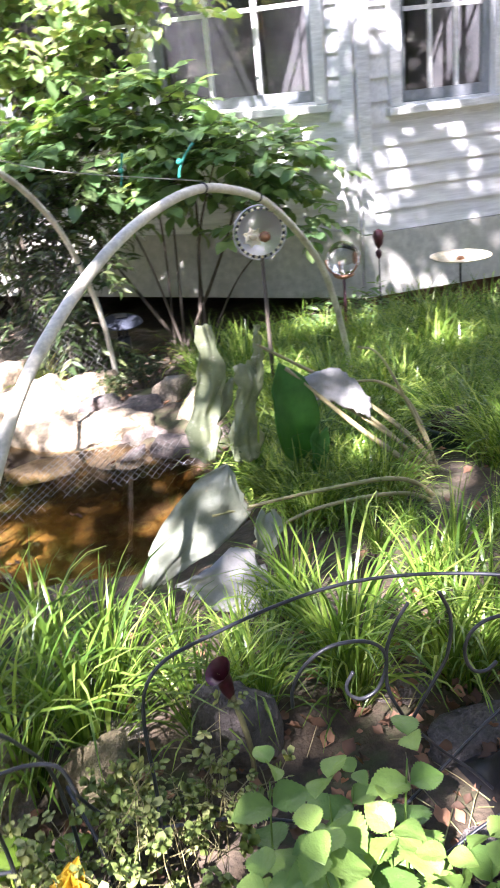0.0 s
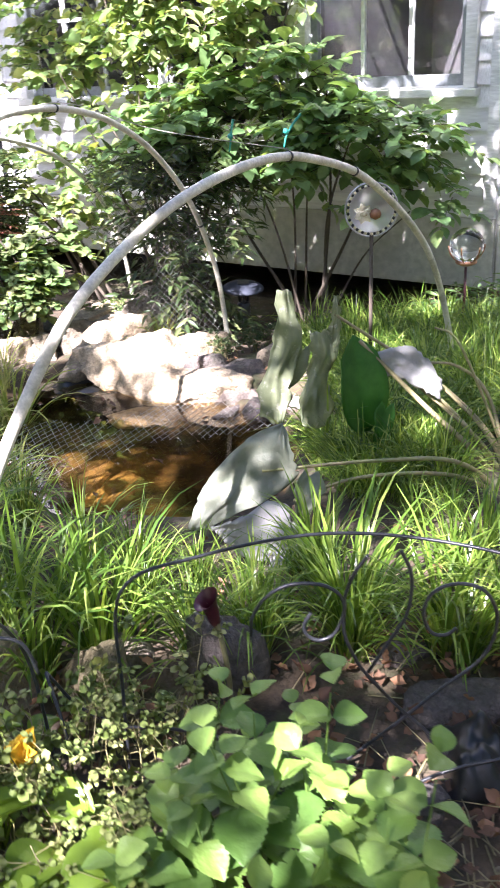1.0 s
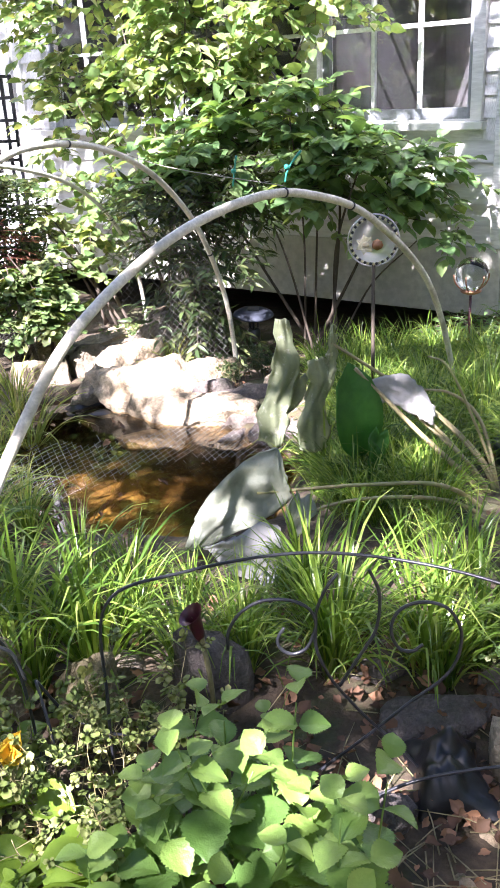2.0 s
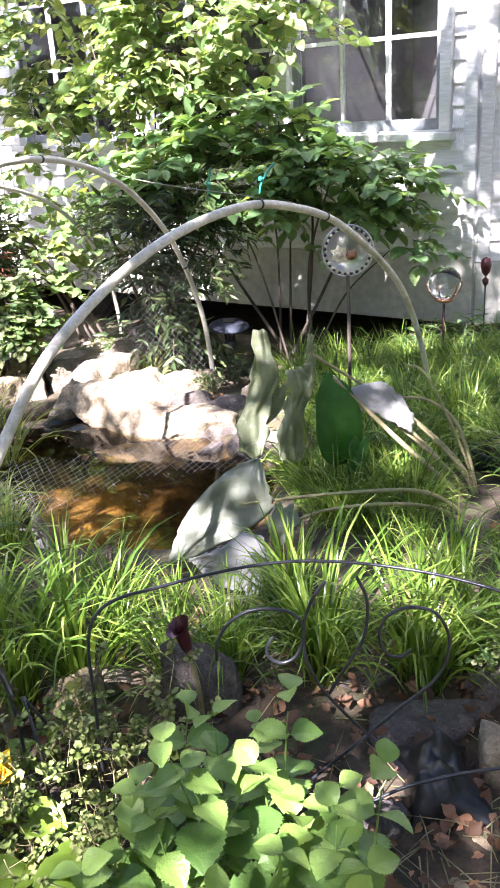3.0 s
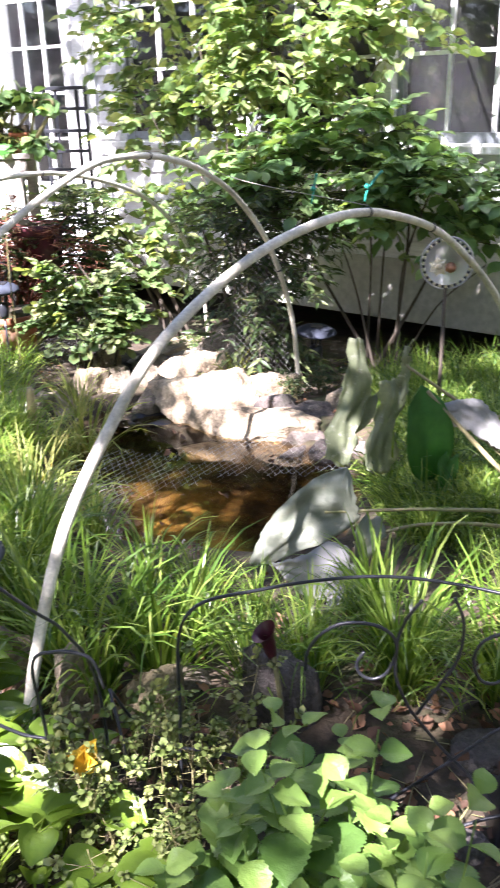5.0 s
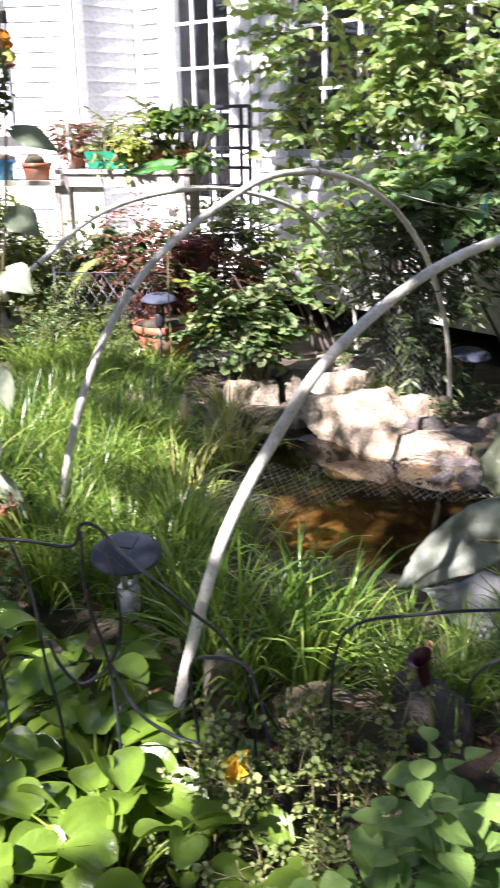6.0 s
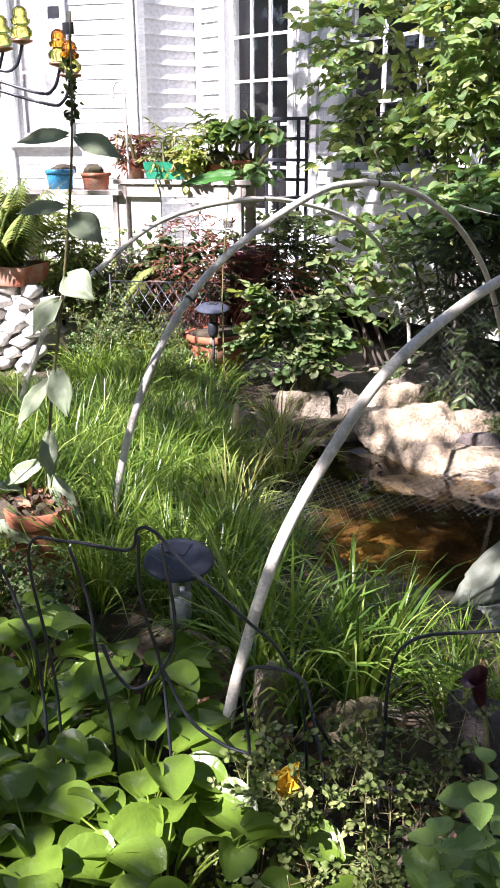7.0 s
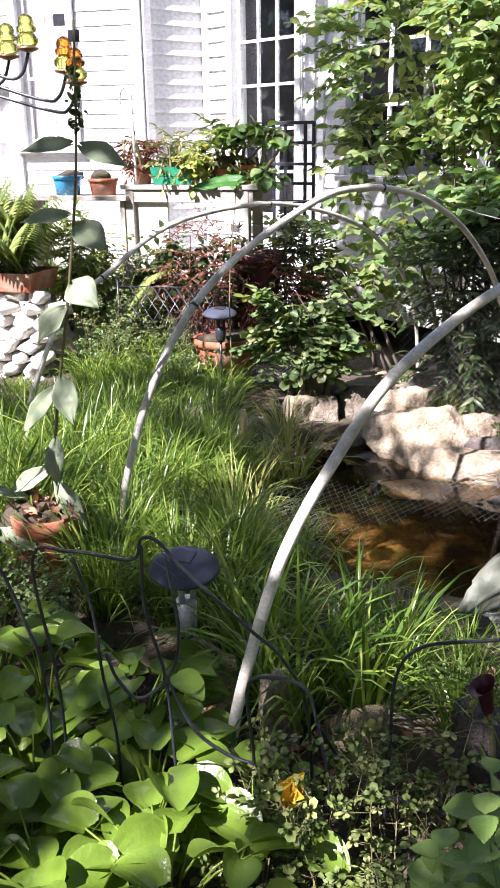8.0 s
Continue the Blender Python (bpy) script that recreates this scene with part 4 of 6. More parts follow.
# ---- fallen leaves, low cover ----
def build_litter():
    r = np.random.default_rng(5)
    g = Geo()
    pos, way, up, size = [], [], [], []
    while len(pos) < 2600:
        x, y = r.uniform(-2.2, 1.6), r.uniform(0.55, 5.2)
        if r.uniform() > 0.35 + 0.65 * (y < 1.9):
            continue
        d = in_pond(x, y)
        z = POND_Z + 0.004 if d < 0 else ground_z(x, y) + 0.012
        if d < 0 and r.uniform() < 0.8:
            continue
        pos.append((x, y, z + r.uniform(0, 0.015)))
        way.append(r.normal(0, 1, 3) * (1, 1, 0.25))
        up.append(r.normal(0, 0.35, 3) + (0, 0, 1))
        size.append(r.uniform(0.015, 0.042))
    for _ in range(420):
        x, y = r.uniform(0.0, 0.75), r.uniform(0.85, 1.65)
        pos.append((x, y, ground_z(x, y) + r.uniform(0.01, 0.035)))
        way.append(r.normal(0, 1, 3) * (1, 1, 0.4))
        up.append(r.normal(0, 0.5, 3) + (0, 0, 1))
        size.append(r.uniform(0.012, 0.042))
    shp = leaf_shape([0.01, 0.14, 0.28, 0.37, 0.35, 0.30, 0.17, 0.09, 0.0], 0.7, -0.35, 0.05)
    g.scatter(shp[0], shp[1], frames(pos, way, up, size))
    tagged(part("fallen_leaves", g, LITTER), "scattered dry brown leaves on the soil", "leaf litter", kind="stuff")
    t = Geo()
    for k in range(230):
        x, y = (r.uniform(-1.2, 0.9), r.uniform(0.6, 1.9)) if k < 120 else (r.uniform(0.05, 0.6), r.uniform(0.85, 1.3))
        a = r.uniform(0, 6.28)
        ln = r.uniform(0.06, 0.22)
        z = ground_z(x, y) + 0.012
        t.tube([(x, y, z), (x + math.cos(a) * ln / 2, y + math.sin(a) * ln / 2, z + r.uniform(0, 0.02)), (x + math.cos(a) * ln, y + math.sin(a) * ln, z)], 0.0018, 0.001, sides=3)
    tagged(part("dry_stalks", t, TARO_STEM), "loose dry straw stalks on the ground", "straw", kind="stuff")


build_litter()


# ---- hostas, mint-like plants and sprigs in front ----
def hosta_leaf_shape():
    w = [0.22, 0.43, 0.50, 0.52, 0.50, 0.44, 0.33, 0.08]
    w = np.interp(np.linspace(0, 1, 11), np.linspace(0, 1, len(w)), w).tolist()
    pts, faces, cols = [], [], 13
    for i, hw in enumerate(w):
        y = i / (len(w) - 1)
        for j in range(cols):
            s = j / (cols - 1) * 2 - 1
            back = 0.14 * abs(s) * (1 - y) ** 3
            pts.append((hw * s, y - back, 0.26 * hw * s * s * 2 - 0.42 * y * y + 0.013 * math.cos(s * 15) * (1 - y * y) + 0.20 * y + 0.03 * math.sin(y * 6) * s * s))
    faces = [(i * cols + j, i * cols + j + 1, (i + 1) * cols + j + 1, (i + 1) * cols + j) for i in range(len(w) - 1) for j in range(cols - 1)]
    return np.array(pts), faces


HOSTA_TPL = hosta_leaf_shape()


def hosta(x, y, n, size, seed, lift=0.2):
    r = np.random.default_rng(seed)
    z = ground_z(x, y)
    ob = thing("hosta", pose(x, y, z), "broad-leaved green hosta with ribbed heart-shaped leaves", "hosta", "hostas in the front bed")
    for k in range(round(n * 1.2)):
        az = k * 2.4 + r.normal(0, 0.3)
        rad = 0.17 * math.sqrt(r.uniform(0.05, 1.0))
        h = lift * r.uniform(0.55, 1.1) * (1.15 - rad * 2)
        tip = np.array([math.cos(az) * rad, math.sin(az) * rad, h])
        pet = smooth_line([(0, 0, 0), (tip[0] * 0.4, tip[1] * 0.4, h * 0.75), tip], 4)
        way = np.array([math.cos(az), math.sin(az), r.normal(0.05, 0.12)])
        lf = Geo().tube(pet, 0.003, 0.0022, sides=4)
        lf.scatter(HOSTA_TPL[0], HOSTA_TPL[1], frames([tip], [way], [np.array([0, 0, 1]) + way * 0.25 + r.normal(0, 0.24, 3)], size * r.uniform(0.62, 1.05)))
        part("leaf", lf, HOSTA, ob)
    return ob


HOSTAS = [(-1.08, 1.42, 22, 0.085), (-0.85, 1.42, 22, 0.088), (-0.72, 1.18, 24, 0.092), (-0.95, 1.16, 22, 0.09), (-0.60, 0.98, 20, 0.088), (-0.78, 0.92, 22, 0.092), (-1.20, 1.22, 20, 0.088),
          (-1.05, 0.95, 20, 0.09), (-0.46, 0.90, 12, 0.08), (-1.28, 1.55, 15, 0.085), (-0.90, 0.76, 16, 0.088), (-0.68, 0.78, 16, 0.088), (-0.52, 1.16, 7, 0.07)]
for k, (x, y, n, s) in enumerate(HOSTAS):
    hosta(x, y, n, s, 60 + k)


def puckered_shape():
    """A broad toothed leaf, quilted between its side veins."""
    w = [0.12, 0.33, 0.42, 0.455, 0.46, 0.43, 0.37, 0.28, 0.16, 0.02]
    rows, cols, pts = 23, 11, []
    w = np.interp(np.linspace(0, 1, rows), np.linspace(0, 1, len(w)), w)
    for i, hw in enumerate(w):
        y = i / (rows - 1)
        for j in range(cols):
            s = j / (cols - 1) * 2 - 1
            tooth = 1 + (0.075 if i % 2 else -0.055) * (abs(s) > 0.95)
            vein = math.cos((y - 0.35 * abs(s)) * 34) * 0.012 * abs(s) ** 0.5 * (1 - y)
            pts.append((hw * s * tooth, y + 0.12 * abs(s) * (1 - y) - 0.05 * abs(s) * (y < 0.1), 0.24 * hw * abs(s) ** 1.4 - 0.34 * y * y + vein + 0.02 * math.sin(y * 9 + s * 2) * s * s))
    return np.array(pts), [(i * cols + j, i * cols + j + 1, (i + 1) * cols + j + 1, (i + 1) * cols + j) for i in range(rows - 1) for j in range(cols - 1)]


PUCKERED = puckered_shape()


def whorled(name, x, y, heights, leaf, seed, mat=MINT, spread=0.06, label="leafy plant with rounded mint-green leaves in whorls", group="leafy plants in the front bed"):
    """Upright stems with crossed pairs of leaves, larger below."""
    r = np.random.default_rng(seed)
    z = ground_z(x, y)
    ob = thing(name, pose(x, y, z), label, "plant", group)
    for h in heights:
        foot = np.array([r.normal(0, spread * 0.5), r.normal(0, spread * 0.5), 0])
        top = foot + np.array([r.normal(0, spread), r.normal(0, spread), h])
        line = smooth_line([foot, (foot + top) / 2 + r.normal(0, 0.01, 3), top], 5)
        part("stem", Geo().tube(line[:-1], 0.0028, 0.0014, sides=5), MINT, ob)
        lf = Geo()
        pos, way, up, size = [], [], [], []
        az = r.uniform(0, 6.28)
        tiers = 4
        for i in range(tiers):
            t = 1 - i * 0.22
            p = foot + (top - foot) * t
            az += math.pi / 2 + r.normal(0, 0.2)
            for sgn in (0, math.pi):
                pos.append(p)
                way.append((math.cos(az + sgn), math.sin(az + sgn), 0.42 - 0.16 * i + r.normal(0, 0.2)))
                up.append(np.array([0, 0, 1]) + r.normal(0, 0.32, 3))
                size.append(leaf * (0.62 + 0.25 * min(i, 2)) * r.uniform(0.85, 1.1))
        shp = PUCKERED
        lf.scatter(shp[0], shp[1], frames(pos, way, up, size))
        part("foliage", lf, mat, ob)
    return ob


LEAFY = [(-0.13, 1.10, (0.33, 0.31, 0.28, 0.24), 0.070), (-0.05, 1.0, (0.34, 0.29, 0.25), 0.070), (0.01, 1.07, (0.41, 0.36, 0.3), 0.066), (0.055, 0.93, (0.37, 0.34, 0.28, 0.24), 0.070), (-0.16, 0.93, (0.29, 0.26, 0.22), 0.072), (0.0, 0.85, (0.29, 0.26, 0.22), 0.070),
         (-0.28, 0.86, (0.22, 0.2, 0.17), 0.072), (0.56, 1.12, (0.2, 0.16), 0.066), (-0.02, 1.2, (0.24, 0.2), 0.052), (0.10, 0.80, (0.22, 0.2), 0.066), (-0.10, 0.82, (0.24, 0.2), 0.07), (-0.2, 1.02, (0.25, 0.2), 0.062)]
for k, (x, y, hs, s) in enumerate(LEAFY):
    whorled("leafy_plant", x, y, hs, s, 90 + k)


def sprig_plant(x, y, stems, height, seed, leaf=0.028, mat=SPRIG, label="straggling grey-green plant with small lobed leaves", tuft=11):
    r = np.random.default_rng(seed)
    ob = thing("sprig_plant", pose(x, y, ground_z(x, y)), label, "plant", "feathery plants in the front bed")
    st, lf = Geo(), Geo()
    pos, way, up, size = [], [], [], []
    for k in range(stems):
        az, lean = r.uniform(0, 6.28), r.uniform(0.1, 0.75)
        h = height * r.uniform(0.6, 1.15)
        foot = np.array([r.normal(0, 0.03), r.normal(0, 0.03), 0])
        top = foot + np.array([math.cos(az) * lean * h, math.sin(az) * lean * h, h * (1 - lean * 0.35)])
        line = smooth_line([foot, foot * 0.5 + top * 0.5 + np.array([0, 0, 0.03]), top], 6)
        st.tube(line, 0.0018, 0.0009, sides=3)
        for i in range(tuft):
            p = line[int(r.integers(3, len(line)))]
            w = r.normal(0, 1, 3) * (1, 1, 0.45) + (0, 0, 0.15)
            w /= np.linalg.norm(w)
            ln = leaf * r.uniform(0.4, 1.6)
            st.tube([p, p + w * ln], 0.0007, sides=3)
            pos.append(p + w * ln); way.append(w); up.append(r.normal(0, 0.45, 3) + (0, -0.25, 1)); size.append(leaf * r.uniform(0.6, 1.35))
    lf.scatter(LOBED[0], LOBED[1], frames(pos, way, up, size))
    tagged(part("stemwork", st, STEM, ob), kind="stuff")
    tagged(part("foliage", lf, mat, ob), kind="stuff")


for k, (x, y, n, h) in enumerate(((-0.44, 1.22, 9, 0.28), (-0.36, 1.10, 9, 0.26), (-0.52, 1.30, 6, 0.24), (-0.30, 1.28, 7, 0.22), (-0.40, 0.98, 8, 0.2), (-0.27, 1.12, 6, 0.24), (-0.52, 1.10, 5, 0.2), (-0.22, 1.38, 5, 0.22), (-0.38, 1.40, 6, 0.2), (-0.24, 0.98, 6, 0.2))):
    sprig_plant(x, y, n, h, 120 + k)
for k, (x, y, n, h) in enumerate(((-1.25, 1.75, 12, 0.2), (-1.45, 1.85, 12, 0.22), (-0.2, 4.12, 10, 0.13), (-0.05, 4.3, 12, 0.16), (0.55, 1.65, 8, 0.15), (-2.0, 4.5, 14, 0.3), (-2.35, 4.7, 14, 0.3), (-2.62, 4.62, 16, 0.42), (-2.42, 4.95, 16, 0.45), (-2.72, 4.85, 16, 0.4), (-2.15, 4.85, 12, 0.35), (-2.78, 5.1, 16, 0.75), (-0.85, 5.1, 12, 0.16))):
    sprig_plant(x, y, n, h, 140 + k, 0.022 if -0.5 < x < 0.1 else 0.03, SHRUB_C if -0.5 < x < 0.1 else SHRUB_A, "low bushy plant with small green leaves", 16)


# ---- withered taro plant leaning over the water ----
def taro_leaf(parent, base, tip, width, facing, mat, label, cup=0.2, seed=0, shape=(0.25, 0.42, 0.5, 0.48, 0.40, 0.27, 0.12, 0.0), curl=0.0, lobe=0.18, drape=0.0, ragged=1.0):
    base, tip, facing = np.array(base, float), np.array(tip, float), np.array(facing, float)
    y = tip - base
    x = np.cross(y, facing)
    x /= np.linalg.norm(x)
    z = np.cross(x, y / np.linalg.norm(y))
    rows = 20 if np.linalg.norm(y) > 0.12 else 8
    shape = np.interp(np.linspace(0, 1, rows), np.linspace(0, 1, len(shape)), shape)
    cols, pts = 11, []
    for i, w in enumerate(shape):
        t = i / (len(shape) - 1)
        for j in range(cols):
            s = j / (cols - 1) * 2 - 1
            fold = cup * abs(s) ** 1.3 * w * width + curl * s * abs(s) * width * 0.5
            crinkle = 0.16 * width * noise.noise((t * 2.6 + seed, s * 1.6, seed * 1.7)) + 0.07 * width * noise.noise((t * 9 + seed, s * 5, seed)) + 0.03 * width * math.cos(s * 12 + t * 4) * (1 - t)
            edge = 1 + ragged * abs(s) * (0.34 * noise.noise((t * 4.3, s * 1.4, seed * 3.3 + 4)) + 0.16 * noise.noise((t * 13, s, seed)))
            sway = drape * width * (0.30 * math.sin(t * 6.5 + seed) + 0.2 * noise.noise((t * 5, seed, 2)))
            fold += drape * width * 0.22 * math.cos(s * 6.5 + seed + t * 2.0)
            ends = drape * 0.10 * noise.noise((s * 2.5, seed, t))
            pts.append(base + y * (t + ends - lobe * abs(s) * (1 - t) ** 3) + x * (s * w * width * edge + sway) + z * (fold + ragged * crinkle + 0.12 * width * math.sin(t * 3)))
    g = Geo().add(pts, [(i * cols + j, i * cols + j + 1, (i + 1) * cols + j + 1, (i + 1) * cols + j) for i in range(len(shape) - 1) for j in range(cols - 1)])
    ob = part("leaf", g, mat, parent, label)
    sol = ob.modifiers.new("thickness", "SOLIDIFY")
    sol.thickness = 0.0015
    return ob


def hung_leaf(parent, left, right, y, lean, mat, label, seed, folds=0.02, ragged=0.008):
    """A limp leaf between two edges, each a line of (x, z): creased along its length and across."""
    rows, cols = 26, 15
    ends = [np.array(smooth_line([(p[0], 0, p[1]) for p in e], 8)) for e in (left, right)]
    ends = [np.stack([np.interp(np.linspace(0, 1, rows), np.linspace(0, 1, len(e)), e[:, c]) for c in (0, 2)], 1) for e in ends]
    pts = []
    for i in range(rows):
        t = i / (rows - 1)
        for j in range(cols):
            s = j / (cols - 1)
            tear = ragged * (abs(s * 2 - 1) ** 3) * (noise.noise((t * 9, s * 3, seed)) + 0.6 * noise.noise((t * 23, s, seed + 4)))
            x, z = ends[0][i] * (1 - s) + ends[1][i] * s
            rib = folds * (0.18 * math.cos(s * 7 + seed + 4 * t) * (0.4 + 0.6 * t) + 1.1 * noise.noise((s * 2.2, t * 3.1, seed)) + 0.45 * noise.noise((s * 6, t * 9, seed)))
            mid = -folds * 0.35 * math.exp(-((s - 0.5) / 0.09) ** 2)
            pts.append((x + tear, y + lean * (z - 0.2) + rib + mid, z + tear * 0.7))
    g = Geo().add(pts, [(i * cols + j, i * cols + j + 1, (i + 1) * cols + j + 1, (i + 1) * cols + j) for i in range(rows - 1) for j in range(cols - 1)])
    ob = part("leaf", g, mat, parent, label)
    sol = ob.modifiers.new("thickness", "SOLIDIFY")
    sol.thickness = 0.0012
    return ob


def build_taro():
    root = (0.74, 2.52, -0.12)
    ob = tagged(new("taro_plant"), "withering taro with drooping grey and green leaves", "taro plant")
    ob.matrix_world = pose(0, 0, 0)
    hung_leaf(ob, ((-0.268, 0.0), (-0.238, 0.07), (-0.199, 0.136), (-0.115, 0.215), (-0.05, 0.246), (0.01, 0.268)), ((-0.225, -0.012), (-0.13, 0.035), (-0.03, 0.07), (0.045, 0.12), (0.04, 0.19), (0.014, 0.266)), 2.32, 0.35, TARO_GREY, "large faded grey leaf", 1.0, 0.026, 0.014)
    hung_leaf(ob, ((-0.190, 0.11), (-0.098, 0.132), (-0.026, 0.155), (0.030, 0.115), (0.078, 0.05)), ((-0.16, 0.085), (-0.103, 0.045), (-0.03, 0.02), (0.006, 0.012), (0.048, 0.018)), 2.13, 0.8, TARO_ASH, "torn papery ash-grey leaf", 2.0, 0.016, 0.03)
    taro_leaf(ob, (0.075, 2.20, 0.17), (0.04, 2.16, 0.07), 0.09, (0.4, -0.8, 0.4), TARO_GREY, "small curled grey leaf", 0.5, 3.0, (0.2, 0.4, 0.5, 0.45, 0.4, 0.3, 0.2, 0.05))
    hung_leaf(ob, ((0.022, 0.56), (0.012, 0.45), (-0.006, 0.35), (-0.044, 0.25), (-0.045, 0.17), (-0.005, 0.125)), ((0.066, 0.555), (0.082, 0.47), (0.099, 0.40), (0.066, 0.31), (0.054, 0.22), (0.026, 0.13)), 2.69, 0.05, TARO_PALE, "long hanging pale leaf", 4.0, 0.022, 0.014)
    hung_leaf(ob, ((0.196, 0.53), (0.188, 0.45), (0.172, 0.36)), ((0.212, 0.53), (0.220, 0.45), (0.208, 0.345)), 2.72, 0.0, TARO_PALE, "narrow upper fold of a hanging leaf", 5.0, 0.016, 0.010)
    hung_leaf(ob, ((0.122, 0.418), (0.126, 0.34), (0.100, 0.25), (0.078, 0.165), (0.098, 0.10)), ((0.180, 0.43), (0.202, 0.36), (0.176, 0.27), (0.188, 0.18), (0.172, 0.105)), 2.70, 0.05, TARO_PALE, "hanging pale leaf folded on itself", 5.5, 0.026, 0.014)
    taro_leaf(ob, (0.25, 2.66, 0.42), (0.28, 2.62, 0.11), 0.165, (0.25, -0.9, 0.3), TARO_GREEN, "fresh green leaf lit from behind", 0.35, 6.0, (0.16, 0.40, 0.48, 0.52, 0.52, 0.48, 0.40, 0.14), 0.2, -0.06, 0.0, 0.3)
    taro_leaf(ob, (0.34, 2.58, 0.20), (0.30, 2.56, 0.06), 0.07, (0.3, -0.9, 0.2), TARO_GREEN, "lower green leaf lobe", 0.3, 7.0)
    hung_leaf(ob, ((0.31, 0.352), (0.38, 0.366), (0.452, 0.358), (0.526, 0.268)), ((0.335, 0.29), (0.40, 0.272), (0.47, 0.236), (0.515, 0.214)), 2.60, 0.5, TARO_ASH, "ash-grey leaf draped like a tent over the stalks", 8.0, 0.018, 0.012)
    taro_leaf(ob, (0.10, 2.78, 0.34), (0.04, 2.76, 0.20), 0.06, (0.2, -0.9, 0.2), TARO_PALE, "small pale leaf in shade", 0.5, 8.5)
    for pts, r in (((root, (0.635, 2.58, 0.073), (0.505, 2.64, 0.22), (0.36, 2.74, 0.34)), 0.007), ((root, (0.66, 2.56, 0.05), (0.53, 2.62, 0.18), (0.36, 2.72, 0.31)), 0.0065), ((root, (0.69, 2.60, 0.05), (0.56, 2.66, 0.205), (0.40, 2.74, 0.33)), 0.006), ((root, (0.715, 2.60, 0.04), (0.636, 2.62, 0.245), (0.56, 2.64, 0.40), (0.50, 2.66, 0.43)), 0.005), ((root, (0.62, 2.54, 0.05), (0.46, 2.62, 0.20), (0.27, 2.66, 0.40)), 0.010),
                   ((root, (0.70, 2.62, 0.05), (0.52, 2.70, 0.24), (0.20, 2.72, 0.47)), 0.008), ((root, (0.52, 2.34, 0.12), (0.28, 2.31, 0.155), (-0.05, 2.31, 0.14)), 0.007),
                   ((root, (0.5, 2.30, 0.10), (0.22, 2.22, 0.15), (0.03, 2.16, 0.12)), 0.006), ((root, (0.70, 2.7, 0.16), (0.60, 2.74, 0.27), (0.46, 2.72, 0.30)), 0.006)):
        part("leaf_stalk", Geo().tube(smooth_line(pts, 8), r * 1.25, r * 0.6, sides=7), TARO_STEM, ob, "bent straw-coloured stalk")


build_taro()


# ---- black wire plant supports ----
def wires(name, label, lines, r=0.0032):
    ob = tagged(new(name), label, "plant support", "wire supports in the bed")
    for pts in lines:
        part("wire", Geo().tube(smooth_line(pts, 8), r, sides=6), WIRE, ob)
    return ob


wires("scrolled_wire_support", "black wire plant ring with scrolls between the stones", [
    [(-0.32, 1.30, -0.05), (-0.315, 1.31, 0.2), (-0.30, 1.33, 0.40), (-0.17, 1.39, 0.425), (0.05, 1.44, 0.43), (0.26, 1.41, 0.42), (0.44, 1.33, 0.40), (0.52, 1.22, 0.38), (0.54, 1.2, -0.05)],
    [(0.018, 1.30, 0.360), (0.006, 1.30, 0.337), (0.011, 1.30, 0.316), (0.031, 1.30, 0.304), (0.055, 1.30, 0.314), (0.068, 1.30, 0.340), (0.074, 1.30, 0.368), (0.065, 1.30, 0.395), (0.040, 1.30, 0.413), (0.005, 1.30, 0.419), (-0.030, 1.30, 0.413), (-0.062, 1.30, 0.389), (-0.081, 1.30, 0.354), (-0.084, 1.30, 0.318)],
    [(0.113, 1.30, 0.467), (0.091, 1.30, 0.434), (0.076, 1.30, 0.394), (0.074, 1.30, 0.368), (0.074, 1.30, 0.316), (0.091, 1.30, 0.266), (0.113, 1.30, 0.226), (0.167, 1.30, 0.154), (0.222, 1.30, 0.092), (0.289, 1.30, 0.002), (0.33, 1.30, -0.030)],
    [(0.263, 1.30, 0.316), (0.246, 1.30, 0.303), (0.224, 1.30, 0.307), (0.210, 1.30, 0.330), (0.207, 1.30, 0.358), (0.218, 1.30, 0.386), (0.244, 1.30, 0.402), (0.275, 1.30, 0.403), (0.304, 1.30, 0.390), (0.323, 1.30, 0.362), (0.331, 1.30, 0.328), (0.324, 1.30, 0.280), (0.299, 1.30, 0.239), (0.241, 1.30, 0.188), (0.175, 1.30, 0.125), (0.109, 1.30, 0.065), (0.000, 1.30, -0.030)],
    [(0.116, 1.31, 0.224), (0.142, 1.31, 0.271), (0.166, 1.31, 0.312), (0.180, 1.31, 0.341), (0.187, 1.31, 0.384), (0.185, 1.31, 0.425), (0.168, 1.31, 0.467)],
    [(0.10, 1.2, 0.02), (0.24, 1.2, 0.10), (0.42, 1.2, 0.13), (0.54, 1.2, 0.12)],
    [(-0.45, 1.33, 0.24), (-0.40, 1.33, 0.16), (-0.32, 1.31, 0.13), (-0.24, 1.33, 0.10), (-0.10, 1.32, 0.06), (0.02, 1.3, -0.02)],
    [(-0.41, 1.22, -0.03), (-0.405, 1.24, 0.15), (-0.45, 1.33, 0.24)]])
